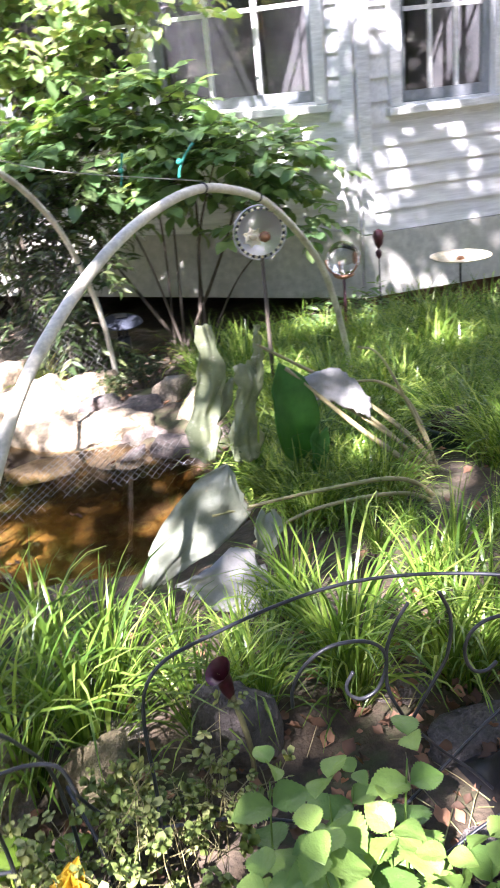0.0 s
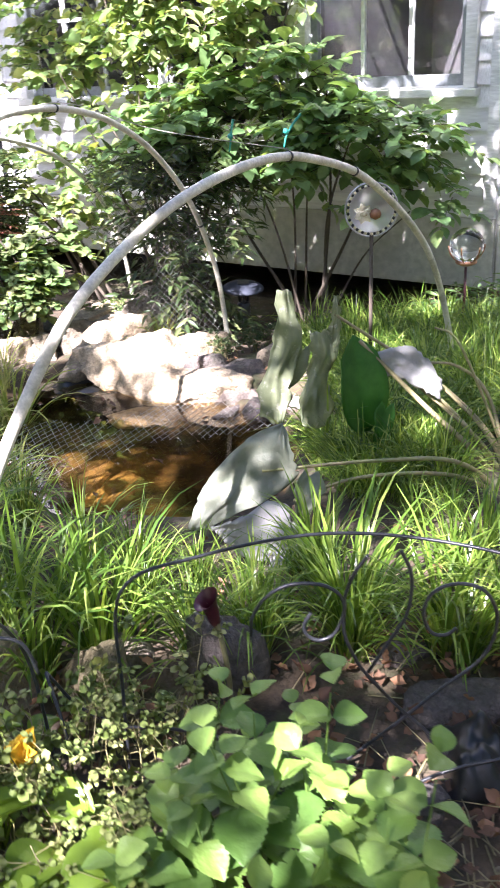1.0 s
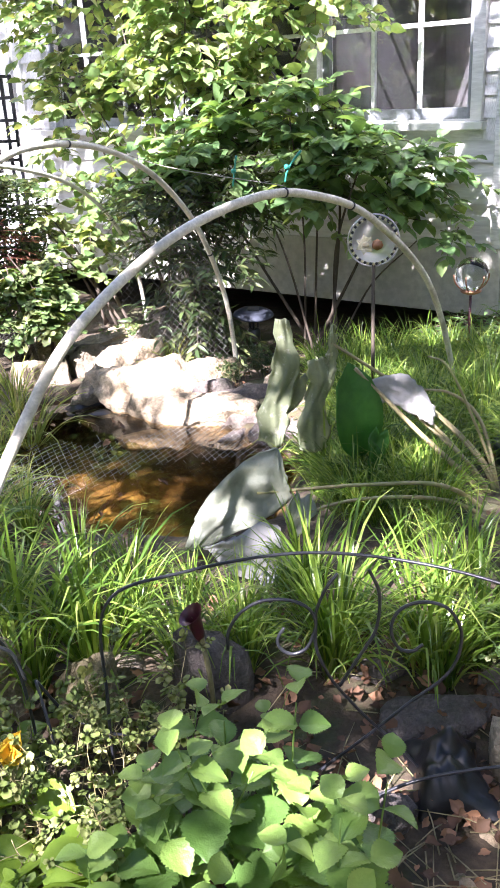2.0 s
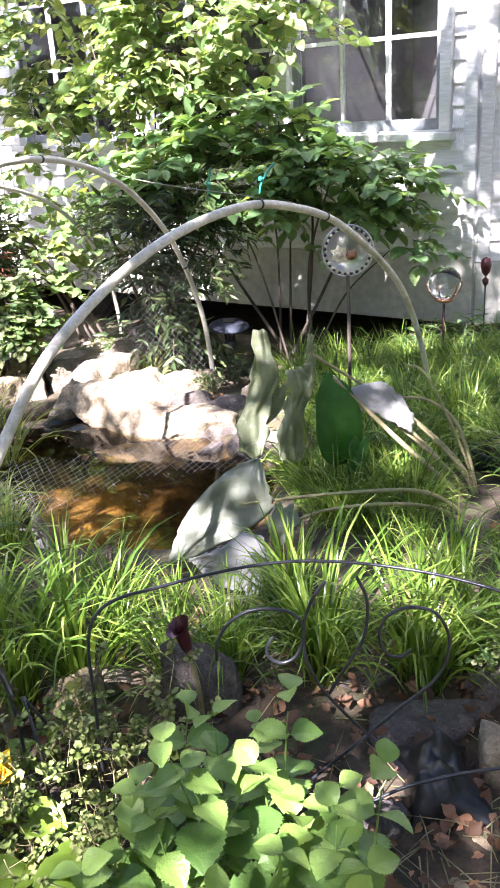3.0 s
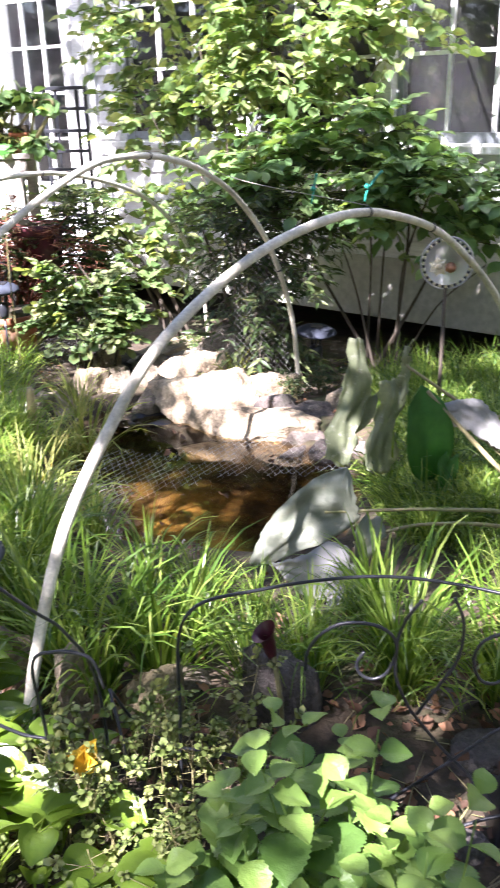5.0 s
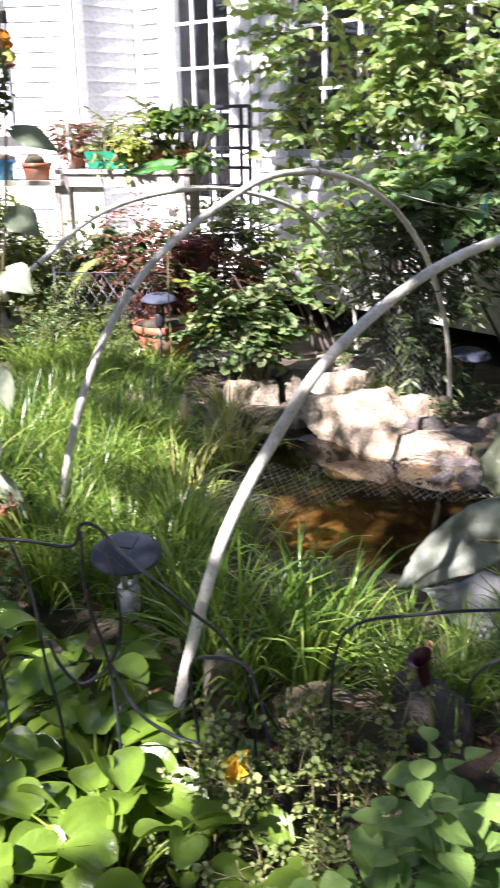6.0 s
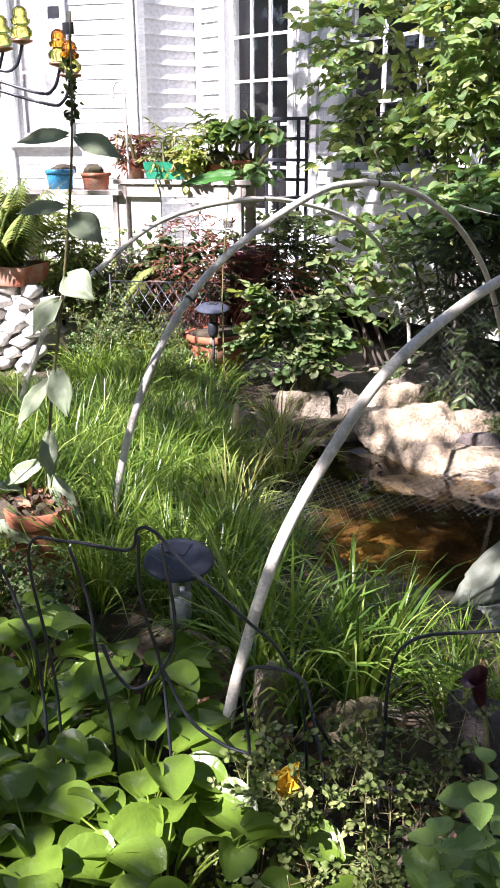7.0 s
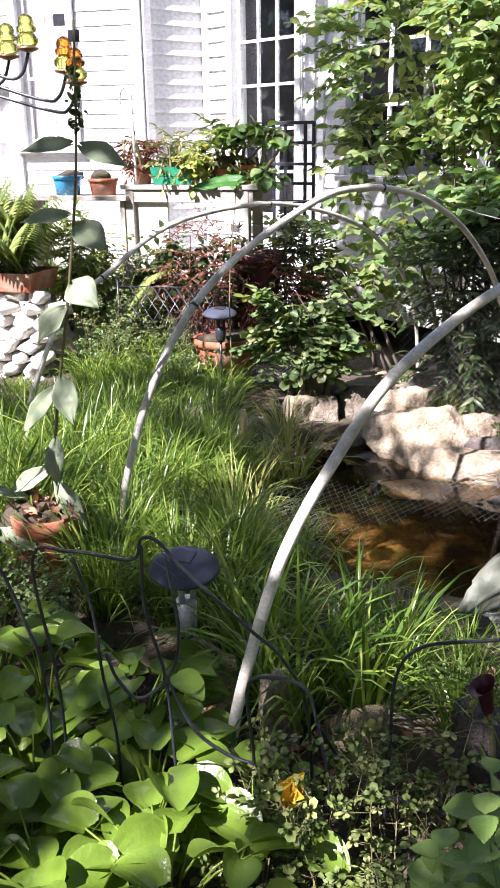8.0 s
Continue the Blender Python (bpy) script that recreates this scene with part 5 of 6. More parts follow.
wires("looped_wire_support", "black coated wire support looping over the hostas", [
    [(-0.90, 1.2, -0.03), (-0.90, 1.2, 0.30), (-0.93, 1.2, 0.56), (-0.85, 1.2, 0.59), (-0.74, 1.2, 0.59), (-0.72, 1.2, 0.63), (-0.69, 1.2, 0.63), (-0.64, 1.2, 0.58), (-0.54, 1.22, 0.48), (-0.49, 1.24, 0.42), (-0.45, 1.26, 0.3), (-0.44, 1.27, -0.03)],
    [(-0.72, 1.2, 0.62), (-0.72, 1.2, 0.5), (-0.69, 1.2, 0.38), (-0.68, 1.2, 0.25), (-0.67, 1.2, -0.03)],
    [(-0.85, 1.2, 0.58), (-0.82, 1.2, 0.48), (-0.81, 1.2, 0.36), (-0.79, 1.2, 0.22), (-0.785, 1.2, -0.03)],
    [(-0.80, 1.2, 0.40), (-0.78, 1.2, 0.35), (-0.74, 1.2, 0.32), (-0.68, 1.2, 0.38), (-0.66, 1.2, 0.47), (-0.68, 1.2, 0.61)],
    [(-0.69, 1.2, 0.38), (-0.64, 1.2, 0.28), (-0.58, 1.2, 0.24), (-0.53, 1.2, 0.23)],
    [(-0.53, 1.2, -0.03), (-0.53, 1.2, 0.23), (-0.54, 1.2, 0.38), (-0.50, 1.2, 0.41), (-0.44, 1.2, 0.40), (-0.42, 1.2, 0.34)],
    [(-0.93, 1.2, -0.03), (-0.93, 1.2, 0.32), (-0.96, 1.2, 0.44), (-1.0, 1.2, 0.54), (-1.06, 1.2, 0.60)]])


# ---- solar lights ----
def solar_light(x, y, z, height, radius, tilt, label, legs=SOLAR_LEG):
    ob = thing("solar_light", pose(x, y, z), label, "solar light", "solar lights in the garden")
    cap = part("cap", Geo().lathe([(radius * 0.3, -0.022), (radius * 0.82, -0.016), (radius, -0.004), (radius * 0.97, 0.004), (radius * 0.72, 0.020), (radius * 0.36, 0.030)], sides=28), SOLAR_TOP, ob, "domed slate-blue cap")
    cap.matrix_basis = pose(0, 0, height, tilt, 3, 0)
    part("solar_panel", Geo().box(-radius * 0.28, radius * 0.28, -radius * 0.28, radius * 0.28, 0.0295, 0.033), WIRE, cap, "dark square cell", False)
    for k in range(3):
        a = k * 2.09 + 0.5
        part("leg", Geo().tube([(math.cos(a) * radius * 0.28, math.sin(a) * radius * 0.28, height - 0.018), (math.cos(a) * radius * 0.2, math.sin(a) * radius * 0.2, height - 0.09)], 0.0075, sides=8), legs, ob)
    part("lamp_body", Geo().lathe([(radius * 0.2, height - 0.17), (radius * 0.3, height - 0.15), (radius * 0.32, height - 0.09), (radius * 0.25, height - 0.08)], sides=16), legs, ob)
    part("stake", Geo().tube([(0, 0, -0.05), (0, 0, height - 0.165)], 0.008, sides=8), WIRE, ob)


solar_light(-0.85, 1.68, 0.0, 0.325, 0.082, 8, "slate-blue solar light on silver legs above a stone")
solar_light(-1.88, 4.78, -0.1, 0.41, 0.10, 6, "slate-blue solar light beside a terracotta bowl", WIRE)
solar_light(-0.10, 4.80, -0.22, 0.28, 0.115, 6, "slate-blue solar light among red fallen leaves", WIRE)


# ---- pots ----
def pot(name, x, y, z, r, h, mat, label, soil=True, bowl=1.25):
    ob = thing(name, pose(x, y, z), label, "plant pot", "pots")
    part("body", Geo().lathe([(r / bowl, 0.0), (r * 0.93, h * 0.78), (r * 0.93, h * 0.80)], sides=26), mat, ob)
    part("rim", Geo().lathe([(r * 0.93, h * 0.78), (r * 1.02, h * 0.80), (r * 1.03, h * 0.98), (r * 0.98, h), (r * 0.90, h * 0.98), (r * 0.88, h * 0.84)], sides=26, cap=False), mat, ob)
    if soil:
        g = stone_geo(r * 0.9, r * 0.9, 0.05, x * 7)
        part("potting_soil", g, SOIL, ob).location = (0, 0, h * 0.80)
    return ob


pot("terracotta_pot", -1.44, 2.06, ground_z(-1.44, 2.06), 0.105, 0.235, TERRA, "terracotta pot of dry leaves in the grass")
pot("terracotta_bowl", -1.95, 5.02, -0.10, 0.185, 0.22, TERRA, "wide terracotta bowl of twiggy stems")


pot("glazed_pot", -1.88, 5.52, 0.28, 0.17, 0.30, DARK_RED, "large dark maroon glazed pot on a stone plinth")
plinth = part("plinth_stone", stone_geo(0.2, 0.16, 0.27, 41.3, 0.4, 0.3, 4), STONE)
plinth.matrix_world = pose(-1.88, 5.52, -0.10)
tagged(plinth, "rough grey plinth stone under a glazed pot", "stone")


pot("garden_tub", 0.89, 2.85, ground_z(0.89, 2.85) - 0.05, 0.11, 0.13, GREEN_TUB, "dark green plastic tub half hidden in the grass", bowl=1.15)


def build_plant_stand():
    z0 = ground_z(-3.3, 5.5)
    ob = thing("plant_stand", pose(-3.3, 5.55, z0), "rough grey plank stand behind the ferns", "plant stand")
    for k in range(2):
        part("plank", Geo().box(-0.3, 0.55, -0.14 + 0.145 * k, 0.0 + 0.145 * k, 0.90 - z0, 0.93 - z0), BENCH, ob, "", False, 0.004)
    for x in (-0.2, 0.5):
        part("trestle", Geo().box(x - 0.018, x + 0.018, -0.10, 0.12, -0.05, 0.898 - z0), BENCH, ob, "", False, 0.004)
    pot("blue_pot", -3.25, 5.55, 0.93, 0.10, 0.13, BLUE_POT, "small glazed blue pot on a plank stand")
    pot("small_terracotta_pot", -2.98, 5.55, 0.93, 0.10, 0.11, TERRA, "small terracotta pot on a plank stand")


build_plant_stand()


def pot_leaves():
    r = np.random.default_rng(15)
    g = Geo()
    shp = leaf_shape([0.01, 0.16, 0.30, 0.37, 0.33, 0.26, 0.15, 0.07, 0.0], 0.9, -0.4, 0.09)
    n = 60
    pos = np.stack([r.normal(-1.44, 0.05, n), r.normal(2.06, 0.05, n), r.uniform(0.21, 0.25, n) + ground_z(-1.44, 2.06)], 1)
    g.scatter(shp[0], shp[1], frames(pos, r.normal(0, 1, (n, 3)), r.normal(0, 0.7, (n, 3)) + (0, 0, 1), r.uniform(0.025, 0.05, n)))
    tagged(part("dead_leaves", g, LITTER), "curled dead leaves heaped in the pot", "leaf litter", kind="stuff")


pot_leaves()


# ---- potting bench with its plants ----
def build_bench():
    ob = thing("potting_bench", pose(-2.35, 5.62, ground_z(-2.4, 5.6)), "weathered potting bench with pale boards, laden with plants", "bench")
    top = 1.0 - ground_z(-2.4, 5.6)
    for k in range(3):
        part("board", Geo().box(-0.46, 0.50, -0.17 + k * 0.12, -0.055 + k * 0.12, top - 0.03, top), BENCH, ob, "", False, 0.004)
    part("apron", Geo().box(-0.42, 0.46, -0.155, -0.135, top - 0.11, top - 0.032), BENCH, ob, "", False, 0.003)
    for x in (-0.40, 0.40):
        for y in (-0.13, 0.13):
            part("leg", Geo().box(x - 0.03, x + 0.03, y - 0.03, y + 0.03, -0.03, top - 0.032), BENCH, ob, "", False, 0.004)
    part("side_panel", Geo().box(-0.36, -0.14, -0.125, -0.105, top - 0.52, top - 0.035), BENCH_WHITE, ob, "chalky white panel", False, 0.004)
    part("shelf", Geo().box(-0.42, 0.46, -0.12, 0.14, 0.28, 0.30), BENCH, ob, "", False, 0.003)
    part("hook_pole", Geo().tube(smooth_line([(-0.36, -0.12, top), (-0.365, -0.12, top + 0.4), (-0.37, -0.12, top + 0.56), (-0.40, -0.12, top + 0.6), (-0.44, -0.12, top + 0.57), (-0.445, -0.12, top + 0.5)]), 0.008, sides=8), BENCH_WHITE, ob, "pale crooked pole")
    bx = thing("window_box", pose(-2.45, 5.55, 1.0), "green enamel planter box on the bench", "planter")
    part("box", Geo().add([(-0.13, -0.06, 0), (0.13, -0.06, 0), (0.13, 0.06, 0), (-0.13, 0.06, 0), (-0.15, -0.08, 0.11), (0.15, -0.08, 0.11), (0.15, 0.08, 0.11), (-0.15, 0.08, 0.11)],
                          [(3, 2, 1, 0), (0, 1, 5, 4), (1, 2, 6, 5), (2, 3, 7, 6), (3, 0, 4, 7)]), GREEN_BOX, bx, "", False, 0.006)
    part("potting_soil", Geo().box(-0.14, 0.14, -0.07, 0.07, 0.05, 0.098), SOIL, bx, "", False)
    pot("bench_pot", -2.14, 5.58, 1.0, 0.075, 0.13, TERRA, "terracotta pot on the potting bench")
    pot("bench_pot", -1.95, 5.60, 1.0, 0.07, 0.12, TERRA, "terracotta pot on the potting bench")
    pot("bench_pot", -2.72, 5.62, 1.0, 0.07, 0.12, TERRA, "terracotta pot on the potting bench")
    for k, (x, y, z, n, rx, rz, lf, tpl, mat, lab) in enumerate((
            (-2.74, 5.60, 1.14, 40, 0.15, 0.12, 0.065, NARROW, RED_STEM, "bushy plant with bronze and green leaves"), (-2.47, 5.55, 1.12, 46, 0.15, 0.17, 0.06, NARROW, SPRIG, "wispy grey-green plant in a green box"),
            (-2.16, 5.56, 1.15, 60, 0.17, 0.19, 0.075, NARROW, FERN, "ferny plant spilling from a bench pot"), (-1.93, 5.58, 1.14, 50, 0.18, 0.15, 0.08, ROUND, SHRUB_B, "round-leaved green plant in a bench pot"), (-2.28, 5.5, 1.10, 30, 0.13, 0.10, 0.045, ROUND, DRY_GRASS, "pale yellow flowering plant on the bench"))):
        shrub("bench_plant", (x, y, z), [(x, y, z + 0.06, rx, 0.09, rz, 1.0)], n, lf, tpl, mat, lab, 200 + k, 4, 0.6, None, 0.13, STEM)
    lf = tagged(new("hanging_leaf_stalk"), "single bright green leaf on a thin stalk", "plant")
    part("stalk", Geo().tube(smooth_line([(-1.75, 4.6, -0.1), (-1.76, 4.62, 0.5), (-1.72, 4.65, 1.05)]), 0.004, 0.003, sides=5), STEM, lf)
    taro_leaf(lf, (-1.72, 4.65, 1.05), (-1.98, 4.60, 1.01), 0.10, (0.1, -0.6, 0.8), TARO_GREEN, "broad sunlit leaf", 0.2, 9.0)


build_bench()


def build_lattice():
    ob = thing("lattice_fence", pose(-2.38, 5.02, ground_z(-2.38, 5.0), 0, 0, 6), "low black wire lattice fence before the bench", "fence")
    for k in range(-5, 9):
        for sgn in (1, -1):
            x0 = k * 0.075 if sgn > 0 else k * 0.075 + 0.3
            a0, a1 = (x0, 0.06), (x0 + sgn * 0.33, 0.56)
            pts = [(a0[0] + (a1[0] - a0[0]) * t, 0.004 * sgn, a0[1] + (a1[1] - a0[1]) * t) for t in np.linspace(0, 1, 12)]
            pts = [p for p in pts if -0.25 <= p[0] <= 0.45]
            if len(pts) > 1:
                part("strand", Geo().tube([pts[0], pts[-1]], 0.0035, sides=5), WIRE, ob)
    for z in (0.06, 0.56):
        part("rail", Geo().tube([(-0.26, 0, z), (0.46, 0, z)], 0.0038, sides=6), WIRE, ob)
    for x in (-0.26, 0.46):
        part("post", Geo().tube([(x, 0, -0.05), (x, 0, 0.60)], 0.007, sides=6), WIRE, ob)


build_lattice()


def build_trellis():
    ob = thing("trellis", pose(-1.93, 6.65, -0.1, 0, 0, -14), "narrow black wooden lattice trellis by the bay window", "trellis")
    for x in (-0.19, -0.09, 0.08, 0.15):
        part("upright", Geo().box(x - 0.011, x + 0.011, -0.010, 0.010, -0.05, 1.50), WIRE, ob, "", False, 0.002)
    for z in (0.3, 0.6, 0.78, 0.93, 1.06, 1.20, 1.35, 1.49):
        part("crossbar", Geo().box(-0.20, 0.165, -0.022, -0.0105, z - 0.012, z + 0.012), WIRE, ob, "", False, 0.002)


build_trellis()


# ---- left: chandelier of glass insulators, tall stalk, ferns, paving ----
def build_chandelier():
    ob = thing("glass_chandelier", pose(-2.82, 3.42, ground_z(-2.4, 3.4)), "iron stand with curved arms holding coloured glass insulators", "chandelier")
    part("pole", Geo().tube([(0, 0, -0.1), (0, 0, 1.95)], 0.012, sides=8), WIRE, ob)
    lift = -ground_z(-2.4, 3.4)
    for k, (x, y, z, mat) in enumerate(((0.635, 0.0, 1.635, LIME), (0.80, 0.0, 1.545, AMBER), (0.855, -0.02, 1.50, AMBER), (0.48, 0.1, 1.62, LIME))):
        z += lift
        arm = smooth_line([(0, 0, z + 0.05), (x * 0.45, y, z - 0.03), (x - 0.12, y, z - 0.12), (x - 0.04, y, z - 0.11), (x, y, z - 0.03)])
        part("arm", Geo().tube(arm, 0.007, sides=7), WIRE, ob)
        part("saucer", Geo().lathe([(0.012, -0.03), (0.042, -0.02), (0.045, -0.012)], (x, y, z), 18), COPPER, ob)
        part("glass_skirt", Geo().lathe([(0.030, -0.01), (0.044, 0.005), (0.046, 0.022), (0.034, 0.036), (0.026, 0.042)], (x, y, z), 18), LIME, ob, "lime glass skirt")
        part("insulator", Geo().lathe([(0.024, 0.042), (0.036, 0.046), (0.040, 0.062), (0.030, 0.070), (0.032, 0.085), (0.028, 0.10), (0.012, 0.112)], (x, y, z), 18), mat, ob, "ribbed coloured glass insulator")
    for x, z in ((0.795, 1.715), (0.855, 1.655)):
        part("tag", Geo().box(x - 0.024, x + 0.024, -0.02, -0.014, z + lift - 0.022, z + lift + 0.022), WIRE, ob, "small black square tag", False)


build_chandelier()


def build_stalk():
    r = np.random.default_rng(44)
    x, y = -1.46, 2.10
    ob = thing("tall_stalk", pose(x, y, ground_z(x, y)), "tall green stalk with drooping paired grey-green leaves", "plant")
    line = smooth_line([(0, 0, -0.03), (0.03, 0, 0.315), (0.07, 0, 0.576), (0.116, 0, 0.80), (0.158, 0, 1.04), (0.183, 0, 1.24), (0.20, 0, 1.52)], 8)
    part("stem", Geo().tube(line, 0.0055, 0.003, sides=7), STEM, ob)
    for k, (h, dx, dz, wide) in enumerate(((1.24, -0.13, -0.02, 0.05), (1.25, 0.165, -0.06, 0.06), (1.06, -0.13, -0.02, 0.045), (1.05, 0.12, -0.06, 0.085), (0.90, 0.11, -0.06, 0.09), (0.82, -0.07, -0.10, 0.07),
                                           (0.62, 0.06, -0.13, 0.075), (0.60, -0.10, -0.14, 0.06), (0.46, 0.02, -0.14, 0.06), (0.30, 0.13, -0.13, 0.06), (0.36, -0.13, -0.08, 0.06))):
        p = line[int(np.argmin(abs(line[:, 2] - h)))]
        tip = p + np.array([dx, -0.05, dz])
        taro_leaf(ob, p + (tip - p) * 0.12, tip, wide, (0.1, -0.75, 0.6), STALK_LEAF, "", 0.25, k * 2.0, (0.06, 0.30, 0.46, 0.50, 0.44, 0.30, 0.14, 0.0), 0.0, 0.1, 0.0, 0.5)
    g = Geo()
    n = 90
    pos = np.stack([r.normal(0.188, 0.006, n), r.normal(0.0, 0.006, n), r.uniform(1.27, 1.43, n)], 1)
    g.scatter(OVATE[0], OVATE[1], frames(pos, r.normal(0, 1, (n, 3)), r.normal(0, 1, (n, 3)), r.uniform(0.012, 0.021, n)))
    part("seed_head", g, SHRUB_C, ob, "dark bristly seed head")
    x, y = -1.62, 1.95
    b = thing("broad_leaf_plant", pose(x, y, ground_z(x, y)), "grey-green leafy plant beside the pot", "plant")
    for k in range(6):
        a = k * 1.05
        h = 0.2 + 0.09 * k
        part("stem", Geo().tube(smooth_line([(0, 0, 0), (math.cos(a) * 0.04, math.sin(a) * 0.04, h * 0.6), (math.cos(a) * 0.1, math.sin(a) * 0.08, h)], 5), 0.003, 0.002, sides=5), STEM, b)
        taro_leaf(b, (math.cos(a) * 0.1, math.sin(a) * 0.08, h), (math.cos(a) * 0.22, math.sin(a) * 0.18, h - 0.04), 0.07, (0, -0.2, 1), STALK_LEAF, "", 0.3, k + 30)


build_stalk()


def fern(x, y, z, n, length, seed, rise=0.145, mat=FERN, label="green fern with arching feathered fronds"):
    r = np.random.default_rng(seed)
    ob = thing("fern", pose(x, y, z), label, "fern", "ferns by the patio")
    for k in range(n):
        az, el = r.uniform(0, 6.28), radians(r.uniform(55, 100))
        p, e = np.zeros(3), el
        pts = [p]
        for i in range(9):
            e -= rise
            p = p + length / 9 * np.array([math.cos(e) * math.cos(az), math.cos(e) * math.sin(az), math.sin(e)])
            pts.append(p)
        pts = np.array(pts)
        g = Geo().tube(pts, 0.0025, 0.001, sides=3)
        side = np.array([-math.sin(az), math.cos(az), 0])
        pos, way, up, size = [], [], [], []
        for i in range(2, 27):
            t = i / 27 * 9
            q = pts[int(t)] + (pts[min(int(t) + 1, 9)] - pts[int(t)]) * (t % 1)
            for s in (-1, 1):
                pos.append(q); way.append(side * s + np.array([math.cos(az), math.sin(az), -0.2]) * 0.4); up.append((0, 0, 1)); size.append(length * 0.20 * math.sin(math.pi * min(1, 0.15 + i / 31)))
        g.scatter(NARROW[0], NARROW[1], frames(pos, way, up, size))
        part("frond", g, mat, ob)


FERNS = [(-3.75, 4.72, 0.50, 24, 0.70, 0.08), (-3.45, 4.72, 0.50, 26, 0.72, 0.07), (-3.18, 4.72, 0.50, 24, 0.66, 0.09), (-3.0, 5.45, -0.02, 16, 0.62, 0.145), (-2.66, 5.34, 0.02, 14, 0.62, 0.145), (-2.86, 5.5, 0.02, 14, 0.85, 0.145), (-2.75, 5.6, 0.0, 12, 0.6, 0.145), (-3.3, 5.75, 0.0, 14, 0.75, 0.145)]
for k, (x, y, z, n, ln, rise) in enumerate(FERNS):
    fern(x, y, z, n, ln, 300 + k, rise)


def build_patio():
    t = thing("terracotta_trough", pose(-3.45, 4.70, 0.415), "shallow terracotta trough planted with ferns", "planter")
    part("trough", Geo().add([(-0.44, -0.13, 0.0), (0.44, -0.13, 0.0), (0.44, 0.15, 0.0), (-0.44, 0.15, 0.0), (-0.47, -0.16, 0.12), (0.47, -0.16, 0.12), (0.47, 0.18, 0.12), (-0.47, 0.18, 0.12)],
                             [(3, 2, 1, 0), (0, 1, 5, 4), (1, 2, 6, 5), (2, 3, 7, 6), (3, 0, 4, 7)]), TERRA, t, "", False, 0.008)
    part("potting_soil", Geo().box(-0.43, 0.43, -0.13, 0.15, 0.06, 0.105), SOIL, t, "", False)
    w = thing("low_stone_wall", pose(-3.45, 4.68, 0.0), "low dry wall of pale sun-bleached stones", "stone wall")
    r = np.random.default_rng(9)
    for row in range(8):
        x = -0.60 + 0.05 * (row % 2)
        while x < 0.48:
            n = r.uniform(0.045, 0.085)
            o = part("stone", stone_geo(n, 0.10, 0.055, 50 + row * 7 + x, 0.4, 0.3, 3), PAVING, w)
            o.matrix_basis = pose(x + n, -0.022 * (7 - row) + r.uniform(-0.02, 0.02), -0.15 + row * 0.072, r.uniform(-15, 15), r.uniform(-12, 12), r.uniform(-25, 25))
            x += n * 2.1
    pav = tagged(part("patio_base", Geo().box(-7.5, -2.95, 4.98, 6.6, -0.30, 0.045), PAVING, smooth=False), "pale sunlit paving beside the grass", "patio", kind="structure")
    flag = Geo().box(0, 0.36, 0, 0.30, 0.046, 0.065).mesh("flagstone", PAVING, False)
    for i in range(9):
        for j in range(5):
            o = part("flagstone", flag, PAVING, pav)
            o.location = (-6.35 + i * 0.375 + 0.18 * (j % 2), 5.0 + j * 0.32, 0.0)


build_patio()


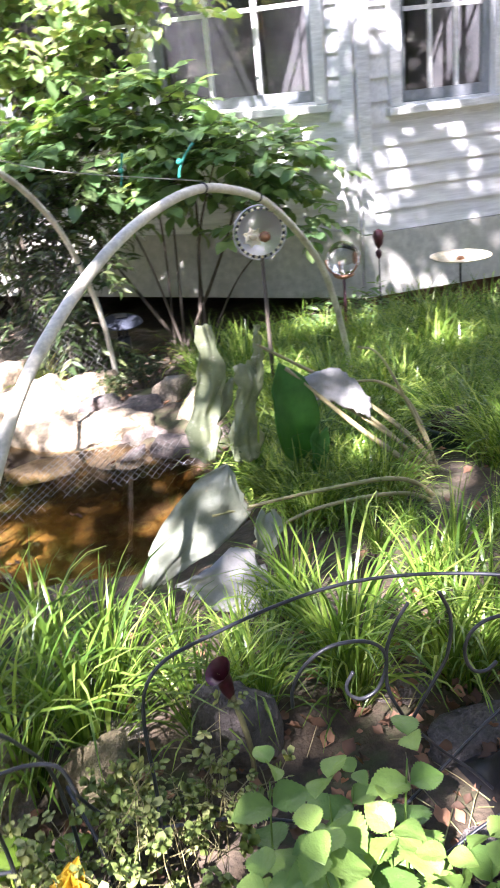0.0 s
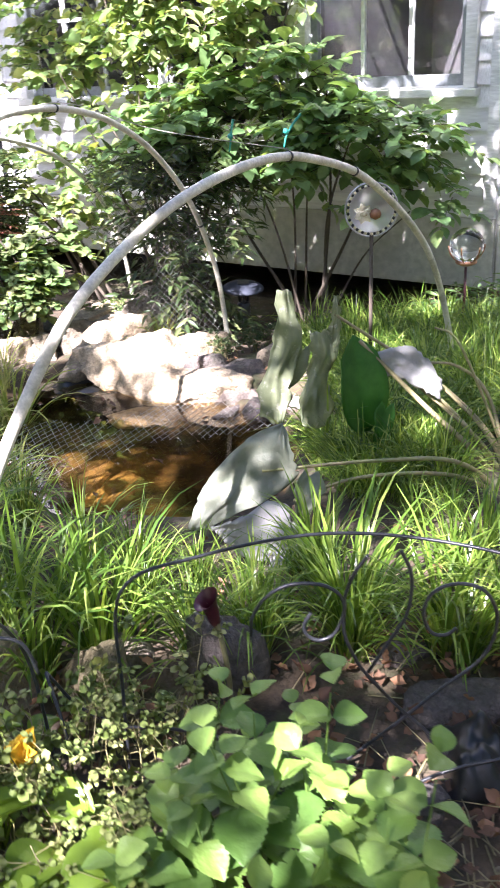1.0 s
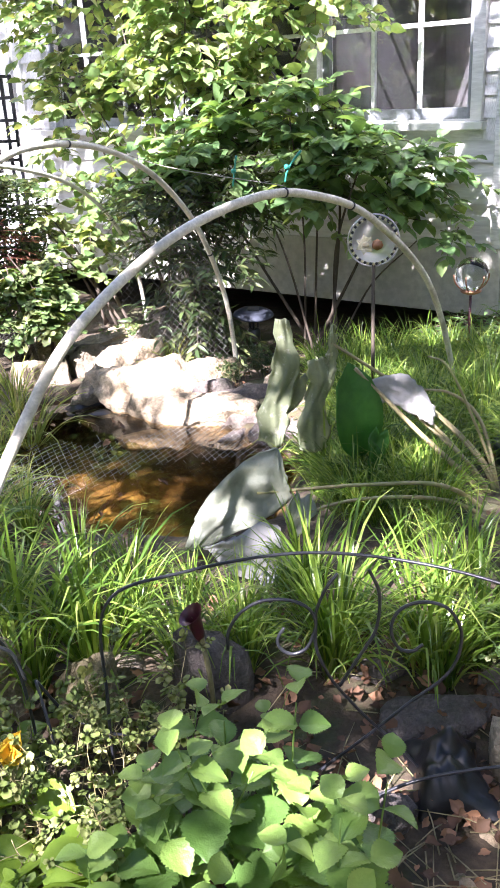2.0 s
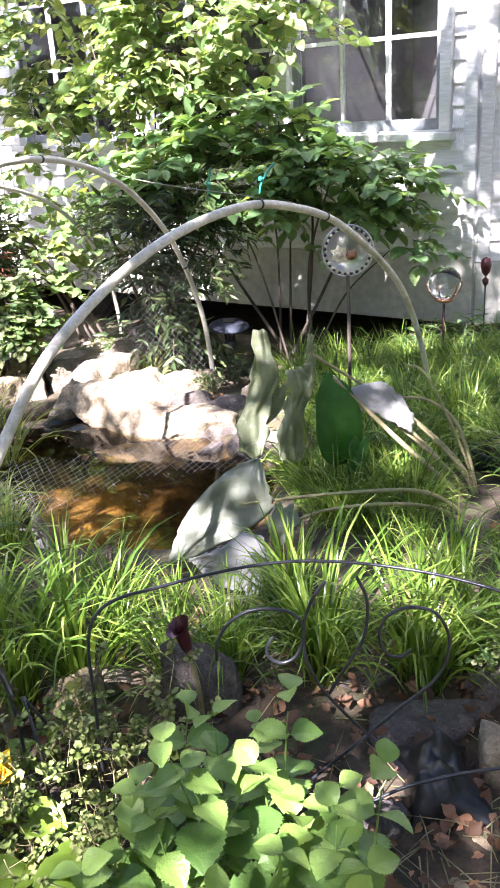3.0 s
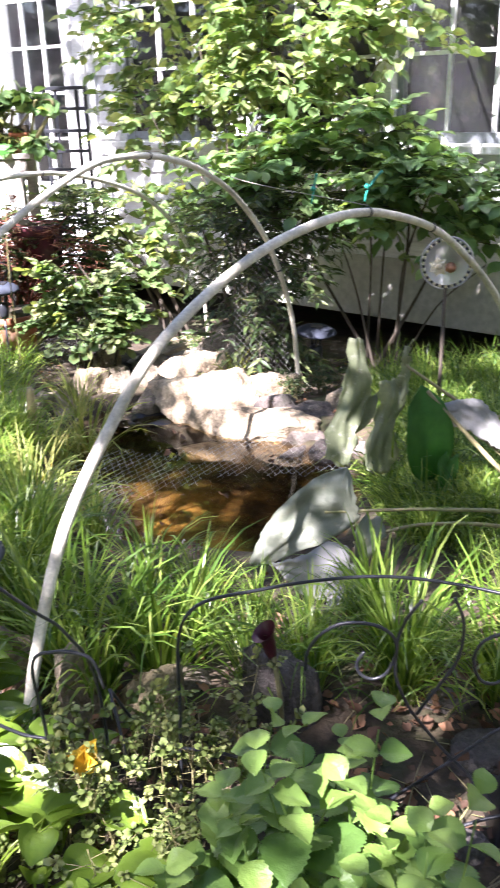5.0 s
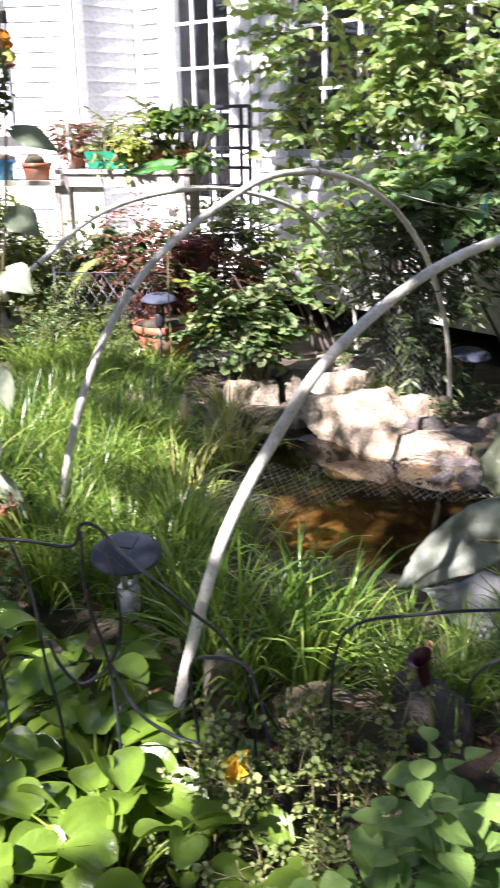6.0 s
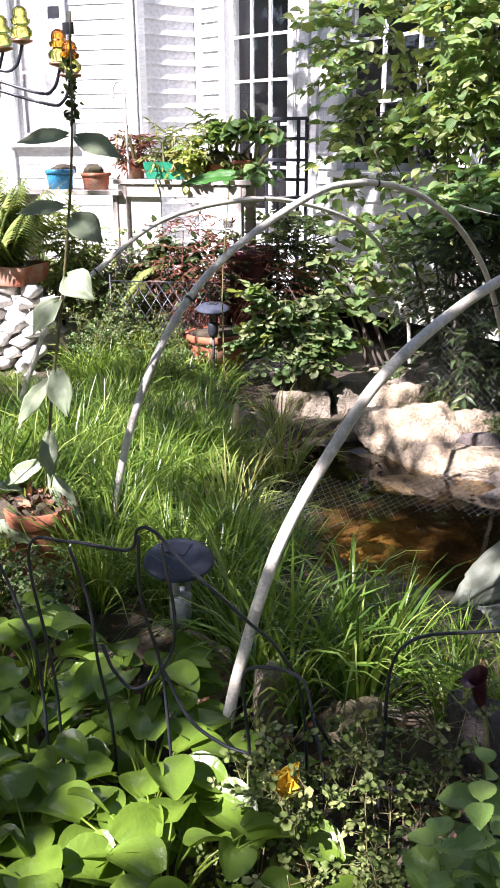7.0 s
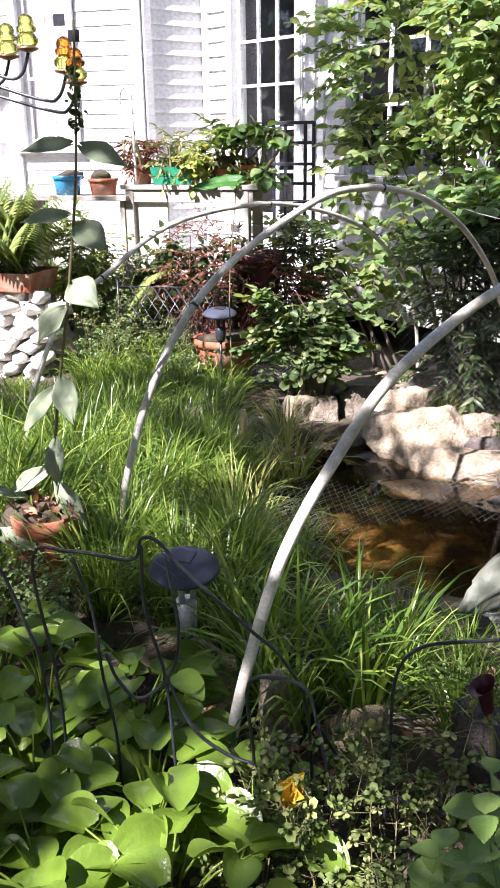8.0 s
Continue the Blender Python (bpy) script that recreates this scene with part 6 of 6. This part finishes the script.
# ---- garden ornaments ----
def build_ornaments():
    ob = thing("flower_medallion", pose(0.435, 3.60, ground_z(0.44, 3.6)), "round beaded glass flower ornament on a metal stake", "garden ornament")
    zc = 0.64 - ground_z(0.44, 3.6)
    part("stake", Geo().tube([(0, 0, -0.05), (0.0, 0, zc - 0.10)], 0.008, sides=7), BARK, ob)
    ring = [(0.105 * math.cos(a), 0, zc + 0.105 * math.sin(a)) for a in np.linspace(0, 2 * np.pi, 32, endpoint=False)]
    part("ring", Geo().tube(ring, 0.0035, sides=6, closed=True), SOLAR_LEG, ob, "thin metal ring")
    beads = Geo(), Geo()
    for k in range(48):
        a = k * 2 * math.pi / 48
        beads[k % 2].lathe([(0.002, -0.006), (0.006, -0.002), (0.006, 0.002), (0.002, 0.006)], (0.094 * math.cos(a), -0.006, zc + 0.094 * math.sin(a)), 6)
    tagged(part("bead_ring", beads[0], PETAL, ob, "white beads round the rim"), kind="stuff")
    tagged(part("bead_ring", beads[1], WIRE, ob, "black beads round the rim"), kind="stuff")
    disc = Geo().lathe([(0.09, -0.003), (0.09, 0.003)], sides=32)
    d = part("glass_disc", disc, FROST, ob, "clear domed glass")
    d.matrix_basis = pose(0, 0, zc, 90, 0, 0)
    for k in range(7):
        a = k * 2 * math.pi / 7
        c = np.array([-0.035, -0.02, zc - 0.01])
        taro_leaf(ob, c + np.array([math.cos(a), 0, math.sin(a)]) * 0.006, c + np.array([math.cos(a), -0.15, math.sin(a)]) * 0.042, 0.034, (0, -1, 0), PETAL, "", 0.2, k)
    part("flower_heart", Geo().lathe([(0.001, -0.012), (0.014, -0.008), (0.016, 0.0), (0.010, 0.008), (0.001, 0.01)], (-0.035, -0.03, zc - 0.01), 12), DISH, ob, "yellow flower heart")
    part("amber_drop", Geo().lathe([(0.001, -0.022), (0.02, -0.012), (0.024, 0.0), (0.018, 0.016), (0.001, 0.024)], (0.012, -0.025, zc - 0.015), 14), COPPER, ob, "amber glass drop")
    b = thing("glass_globe", pose(1.02, 4.40, ground_z(1.02, 4.4)), "clear glass globe held in a copper ring on a red stake", "garden ornament")
    zc = 0.315 - ground_z(1.02, 4.4)
    part("stake", Geo().tube([(0, 0, -0.05), (0, 0, zc - 0.09)], 0.007, sides=7), DARK_RED, b, "dark red stake")
    sph = [(max(0.001, 0.085 * math.sin(t)), -0.085 * math.cos(t)) for t in np.linspace(0, math.pi, 13)]
    part("globe", Geo().lathe(sph, (0, 0, zc), 22), CLEAR, b)
    for k in range(3):
        a = k * math.pi / 3
        part("ring", Geo().tube([(0.09 * math.cos(t) * math.cos(a), 0.09 * math.cos(t) * math.sin(a), zc + 0.09 * math.sin(t)) for t in np.linspace(math.pi, 2 * math.pi, 16)], 0.004, sides=6), COPPER, b)
    part("cup", Geo().lathe([(0.02, -0.105), (0.05, -0.092), (0.055, -0.082)], (0, 0, zc), 18), COPPER, b)
    c = thing("red_ornament", pose(1.29, 4.62, ground_z(1.29, 4.6)), "small dark red glass ornament on a thin stake", "garden ornament")
    zc = 0.29 - ground_z(1.29, 4.6)
    part("stake", Geo().tube([(0, 0, -0.05), (0, 0, zc)], 0.004, sides=6), WIRE, c)
    part("upper_drop", Geo().lathe([(0.004, -0.005), (0.022, 0.02), (0.03, 0.06), (0.022, 0.09), (0.004, 0.10)], (0, 0, zc), 14), DARK_RED, c)
    part("lower_drop", Geo().lathe([(0.002, -0.06), (0.016, -0.04), (0.018, -0.02), (0.004, -0.006)], (0, 0, zc), 12), DARK_RED, c)
    e = thing("enamel_dish", pose(1.66, 4.42, ground_z(1.66, 4.42)), "shallow yellowed enamel dish on a thin stake", "bird dish")
    zc = 0.215 - ground_z(1.66, 4.42)
    part("stake", Geo().tube([(0, 0, -0.05), (0, 0, zc)], 0.006, sides=6), WIRE, e)
    part("dish", Geo().lathe([(0.03, -0.006), (0.11, 0.004), (0.155, 0.016), (0.158, 0.020), (0.15, 0.019), (0.105, 0.008), (0.02, 0.001)], (0, 0, zc), 28), DISH, e)
    part("knob", Geo().lathe([(0.022, 0.0), (0.022, 0.012), (0.008, 0.02)], (0, 0, zc), 12), COPPER, e)


build_ornaments()


# ---- pitcher flower, yellow flower, black liner and dark hollow, net stake ----
def build_small():
    ob = thing("pitcher_flower", pose(-0.155, 1.485, ground_z(-0.17, 1.5)), "dark red pitcher flower on a pale green stem", "flower")
    part("stem", Geo().tube(smooth_line([(0.02, -0.03, 0.0), (0.018, -0.02, 0.12), (0.0, 0.02, 0.215)]), 0.005, 0.006, sides=7), STEM, ob)
    fl = Geo()
    pts = []
    for i, (r, z, dx) in enumerate(((0.006, 0.195, 0.0), (0.012, 0.21, -0.003), (0.015, 0.234, -0.008), (0.017, 0.252, -0.013), (0.024, 0.262, -0.018))):
        for k in range(14):
            a = k * 2 * math.pi / 14
            lip = 0.016 * math.cos(a - 0.6) if i == 4 else 0
            pts.append((dx + r * math.cos(a), 0.02 + r * math.sin(a), z + lip))
    fl.add(pts, [(i * 14 + k, i * 14 + (k + 1) % 14, (i + 1) * 14 + (k + 1) % 14, (i + 1) * 14 + k) for i in range(4) for k in range(14)])
    part("pitcher", fl, DARK_RED, ob)
    y = thing("yellow_flower", pose(-0.46, 1.15, ground_z(-0.46, 1.15)), "ragged yellow flower with rusty spots", "flower")
    part("stem", Geo().tube([(0, 0, 0), (0.01, 0, 0.215)], 0.003, sides=5), STEM, y)
    r = np.random.default_rng(3)
    for k in range(12):
        a, e = k * 0.52, r.uniform(-0.3, 0.9)
        way = np.array([math.cos(a) * 0.7, math.sin(a) * 0.7, e])
        taro_leaf(y, np.array([0.01, 0, 0.215]), np.array([0.01, 0, 0.215]) + way * 0.042, 0.034, (0, -0.7, 0.7), YELLOW, "", 0.4, k)
    s = thing("net_stake", pose(-1.22, 3.22, -0.2), "short grey-green plastic stake beside the pond", "stake")
    part("post", Geo().lathe([(0.016, -0.05), (0.018, 0.3), (0.016, 0.40), (0.010, 0.425)], sides=12), TARO_STEM, s)
    # the second sheet stands in for the black shadow beneath the bank stones
    for x0, y0, wide, deep, high, label in ((0.245, 1.19, 0.15, 0.21, 0.115, "crumpled black pond liner heaped between stones"), (-1.16, 3.94, 0.44, 0.22, 0.055, "black sheet standing in for the shadowed hollow under the bank stones")):
        g, k, pts = Geo(), 30, []
        for j in range(k):
            for i in range(k):
                x, y2 = x0 + wide * i / (k - 1), y0 + deep * j / (k - 1)
                m = math.sin(math.pi * i / (k - 1)) * math.sin(math.pi * j / (k - 1))
                fold = high * (m ** 0.6 * (0.6 + 0.7 * noise.noise((x * 9, y2 * 11, 3))) + 0.46 * m * abs(noise.noise((x * 17, y2 * 13, 1))) - 0.23 * m * abs(noise.noise((x * 31, y2 * 26, 1))))
                pts.append((x + 0.03 * noise.noise((x * 7, y2 * 7, 8)), y2 + 0.03 * noise.noise((x * 7, y2 * 7, 1)), max(ground_z(x, y2), POND_Z - 0.03) + 0.004 + fold))
        g.add(pts, [(j * k + i, j * k + i + 1, (j + 1) * k + i + 1, (j + 1) * k + i) for j in range(k - 1) for i in range(k - 1)])
        tagged(part("black_liner_and_hollow", g, LINER_AND_HOLLOW), label, "pond liner")


build_small()


# ---- shade tree behind, whose gaps let the sun through, and added sky-blocking trees ----
GAPS = [  # open places in the crown: where their sun falls, and how wide
    (-0.58, 4.06, -0.02, 0.19), (-0.36, 3.80, -0.15, 0.14), (-0.92, 4.50, 0.0, 0.14), (-1.27, 2.68, 0.22, 0.22), (-1.72, 2.89, 0.2, 0.20), (-1.05, 2.15, 0.2, 0.10),
    (-0.30, 1.80, 0.15, 0.15), (0.36, 1.84, 0.15, 0.12), (0.04, 0.98, 0.34, 0.10), (-0.62, 1.18, 0.17, 0.12), (-0.70, 1.0, 0.15, 0.11), (-4.6, 7.0, 1.5, 1.9),
    (-3.2, 7.5, 1.9, 0.6), (-3.1, 4.8, 0.4, 0.85), (0.95, 3.25, 0.0, 0.11), (-0.75, 3.03, -0.30, 0.125), (-2.4, 5.3, 0.9, 0.4), (-0.125, 2.27, 0.15, 0.062),
    (-0.5, 5.65, 1.8, 0.75), (0.42, 2.56, 0.30, 0.09), (1.4, 3.95, -0.1, 0.14), (-1.44, 2.06, 0.26, 0.13), (-0.25, 2.05, 0.87, 0.08), (-0.36, 1.12, 0.2, 0.10)]
SHADE_CLUMPS = [  # unseen leaf clumps added to the crown, by where their shade falls
    (0.42, 2.95, 0.1, 0.45), (-0.20, 3.15, -0.2, 0.36), (-0.80, 3.50, -0.2, 0.26), (0.32, 1.35, 0.0, 0.28), (0.65, 3.70, 0.0, 0.50),
    (-0.25, 4.90, 0.3, 0.35), (0.60, 4.90, -0.05, 0.40), (1.30, 4.35, 0.0, 0.42), (-1.90, 4.30, 0.0, 0.22), (-1.60, 5.60, 0.3, 0.30), (1.20, 5.05, 1.1, 0.34),
    (1.80, 5.0, 0.5, 0.42), (1.75, 5.0, 1.4, 0.34), (2.3, 5.0, 0.9, 0.4), (1.0, 2.6, 0.1, 0.45), (0.30, 2.35, 0.1, 0.20), (0.20, 4.25, 0.0, 0.35),
    (-1.05, 3.85, -0.2, 0.20), (1.35, 3.30, 0.05, 0.42), (0.02, 2.50, 0.05, 0.12), (-1.5, 6.6, 0.8, 0.55), (-1.75, 7.0, 1.7, 0.5), (-0.45, 4.95, 0.0, 0.3)]


def shaded(p):
    """False where a leaf would stand in the way of the sun on one of the open spots."""
    s = np.array(SUN)
    for x, y, z, r in GAPS:
        w = np.asarray(p) - (x, y, z)
        if np.linalg.norm(w - s * (w @ s)) < r * (1 + 0.5 * noise.noise((p[0] * 1.1, p[1] * 1.1, p[2]))):
            return False
    return True


def tree(name, x, y, blobs, leaves, leaf, seed, label, gaps=False, trunk=0.22):
    r = np.random.default_rng(seed)
    ob = thing(name, pose(x, y, -0.05), label, "tree", "trees round the garden")
    top = np.mean([b[2] for b in blobs])
    b0 = np.array((x, y, -0.05))
    part("trunk", Geo().tube(smooth_line([(0, 0, -0.1), (0.08, 0.05, top * 0.4), (0.0, 0.1, top * 0.8), (0.1, 0.1, top)]), trunk, trunk * 0.35, sides=12), BARK, ob)
    for b in blobs:
        c = np.array(b[:3]) - b0
        part("limb", Geo().tube(smooth_line([(0.04, 0.06, top * 0.45), c * np.array([0.5, 0.5, 0.7]) + np.array([0, 0, 0.2]), c]), trunk * 0.16, 0.012, sides=7), BARK, ob)
    pos = []
    w = np.array([b[3] * b[4] for b in blobs])
    while len(pos) < leaves:
        b = blobs[int(r.choice(len(blobs), p=w / w.sum()))]
        d = r.normal(0, 1, 3)
        q = np.array(b[:3]) + d / np.linalg.norm(d) * r.uniform(0, 1) ** 0.4 * np.array(b[3:6])
        if gaps:
            s = Vector(SUN)
            flat = Vector(q) - s * Vector(q).dot(s)
            if noise.noise(flat * 0.9) + 0.7 * noise.noise(flat * 2.6 + Vector((3, 1, 7))) + 0.95 * noise.noise(flat * 8.0) < -0.06 or not shaded(q):
                continue
        pos.append(q - b0)
    for bx, by, bz, br in (SHADE_CLUMPS if gaps else ()):
        for _ in range(int(5600 * br * br) + 25):
            d = r.normal(0, 1, 3)
            q = np.array((bx, by, bz)) + np.array(SUN) * 6.5 + d / np.linalg.norm(d) * r.uniform(0, 1) ** 0.4 * br
            flat = Vector(q) - Vector(SUN) * Vector(q).dot(Vector(SUN))
            if shaded(q) and noise.noise(flat * 6.5) > -0.2:
                pos.append(q - b0)
    n = len(pos)
    g = Geo().scatter(CARD[0], CARD[1], frames(pos, r.normal(0, 1, (n, 3)), r.normal(0, 0.7, (n, 3)) + (0, 0, 1), leaf * r.uniform(0.6, 1.3, n)))
    part("crown", g, CROWN, ob)


C = np.array([-0.6, 3.4, 0.3]) + np.array(SUN) * 6.5
tree("shade_tree", -5.4, -5.0, [(C[0], C[1], C[2], 2.6, 2.6, 0.9), (C[0] + 2.2, C[1] + 0.6, C[2] + 0.2, 2.0, 2.0, 0.8), (C[0] - 2.2, C[1] + 0.8, C[2], 2.0, 2.0, 0.8), (C[0] + 0.3, C[1] + 2.3, C[2] + 0.3, 2.2, 1.8, 0.8), (C[0], C[1] - 2.2, C[2], 2.2, 1.8, 0.8), (C[0] + 3.6, C[1] + 0.2, C[2] + 0.2, 1.9, 2.2, 0.8)],
     19000, 0.082, 400, "tall leafy shade tree standing behind the garden", True)
# unseen ring of trees, added to cut the low skylight
for k in range(15):
    turn = radians(168 + 14.6 * k)
    x, y = 10.8 * math.cos(turn), 3.0 + 10.8 * math.sin(turn)
    # lower towards the sun, so that its rays still pass
    tall = 0.62 if 3 <= k <= 7 else 1.0
    tree("sky_block_tree", x, y, [(x, y, 4.4 * tall, 2.4, 2.4, 2.2 * tall), (x + 0.8, y + 0.6, 6.9 * tall, 2.0, 2.0, 1.8 * tall), (x - 0.9, y + 0.4, 1.9, 2.2, 2.2, 1.6 * tall)], 1500, 0.34, 410 + k, "unseen leafy tree added to block the low sky")
# unseen crown, added overhead to darken the grass on the right
tree("overhead_block_tree", 5.2, 1.2, [(2.4, 2.4, 6.0, 1.5, 1.6, 0.7), (3.6, 3.4, 5.6, 1.5, 1.3, 0.8), (3.2, 0.8, 6.2, 1.7, 1.4, 0.8), (4.8, 2.0, 5.2, 1.4, 1.4, 1.0)], 2600, 0.22, 431, "unseen leafy tree added to block sky over the right side")
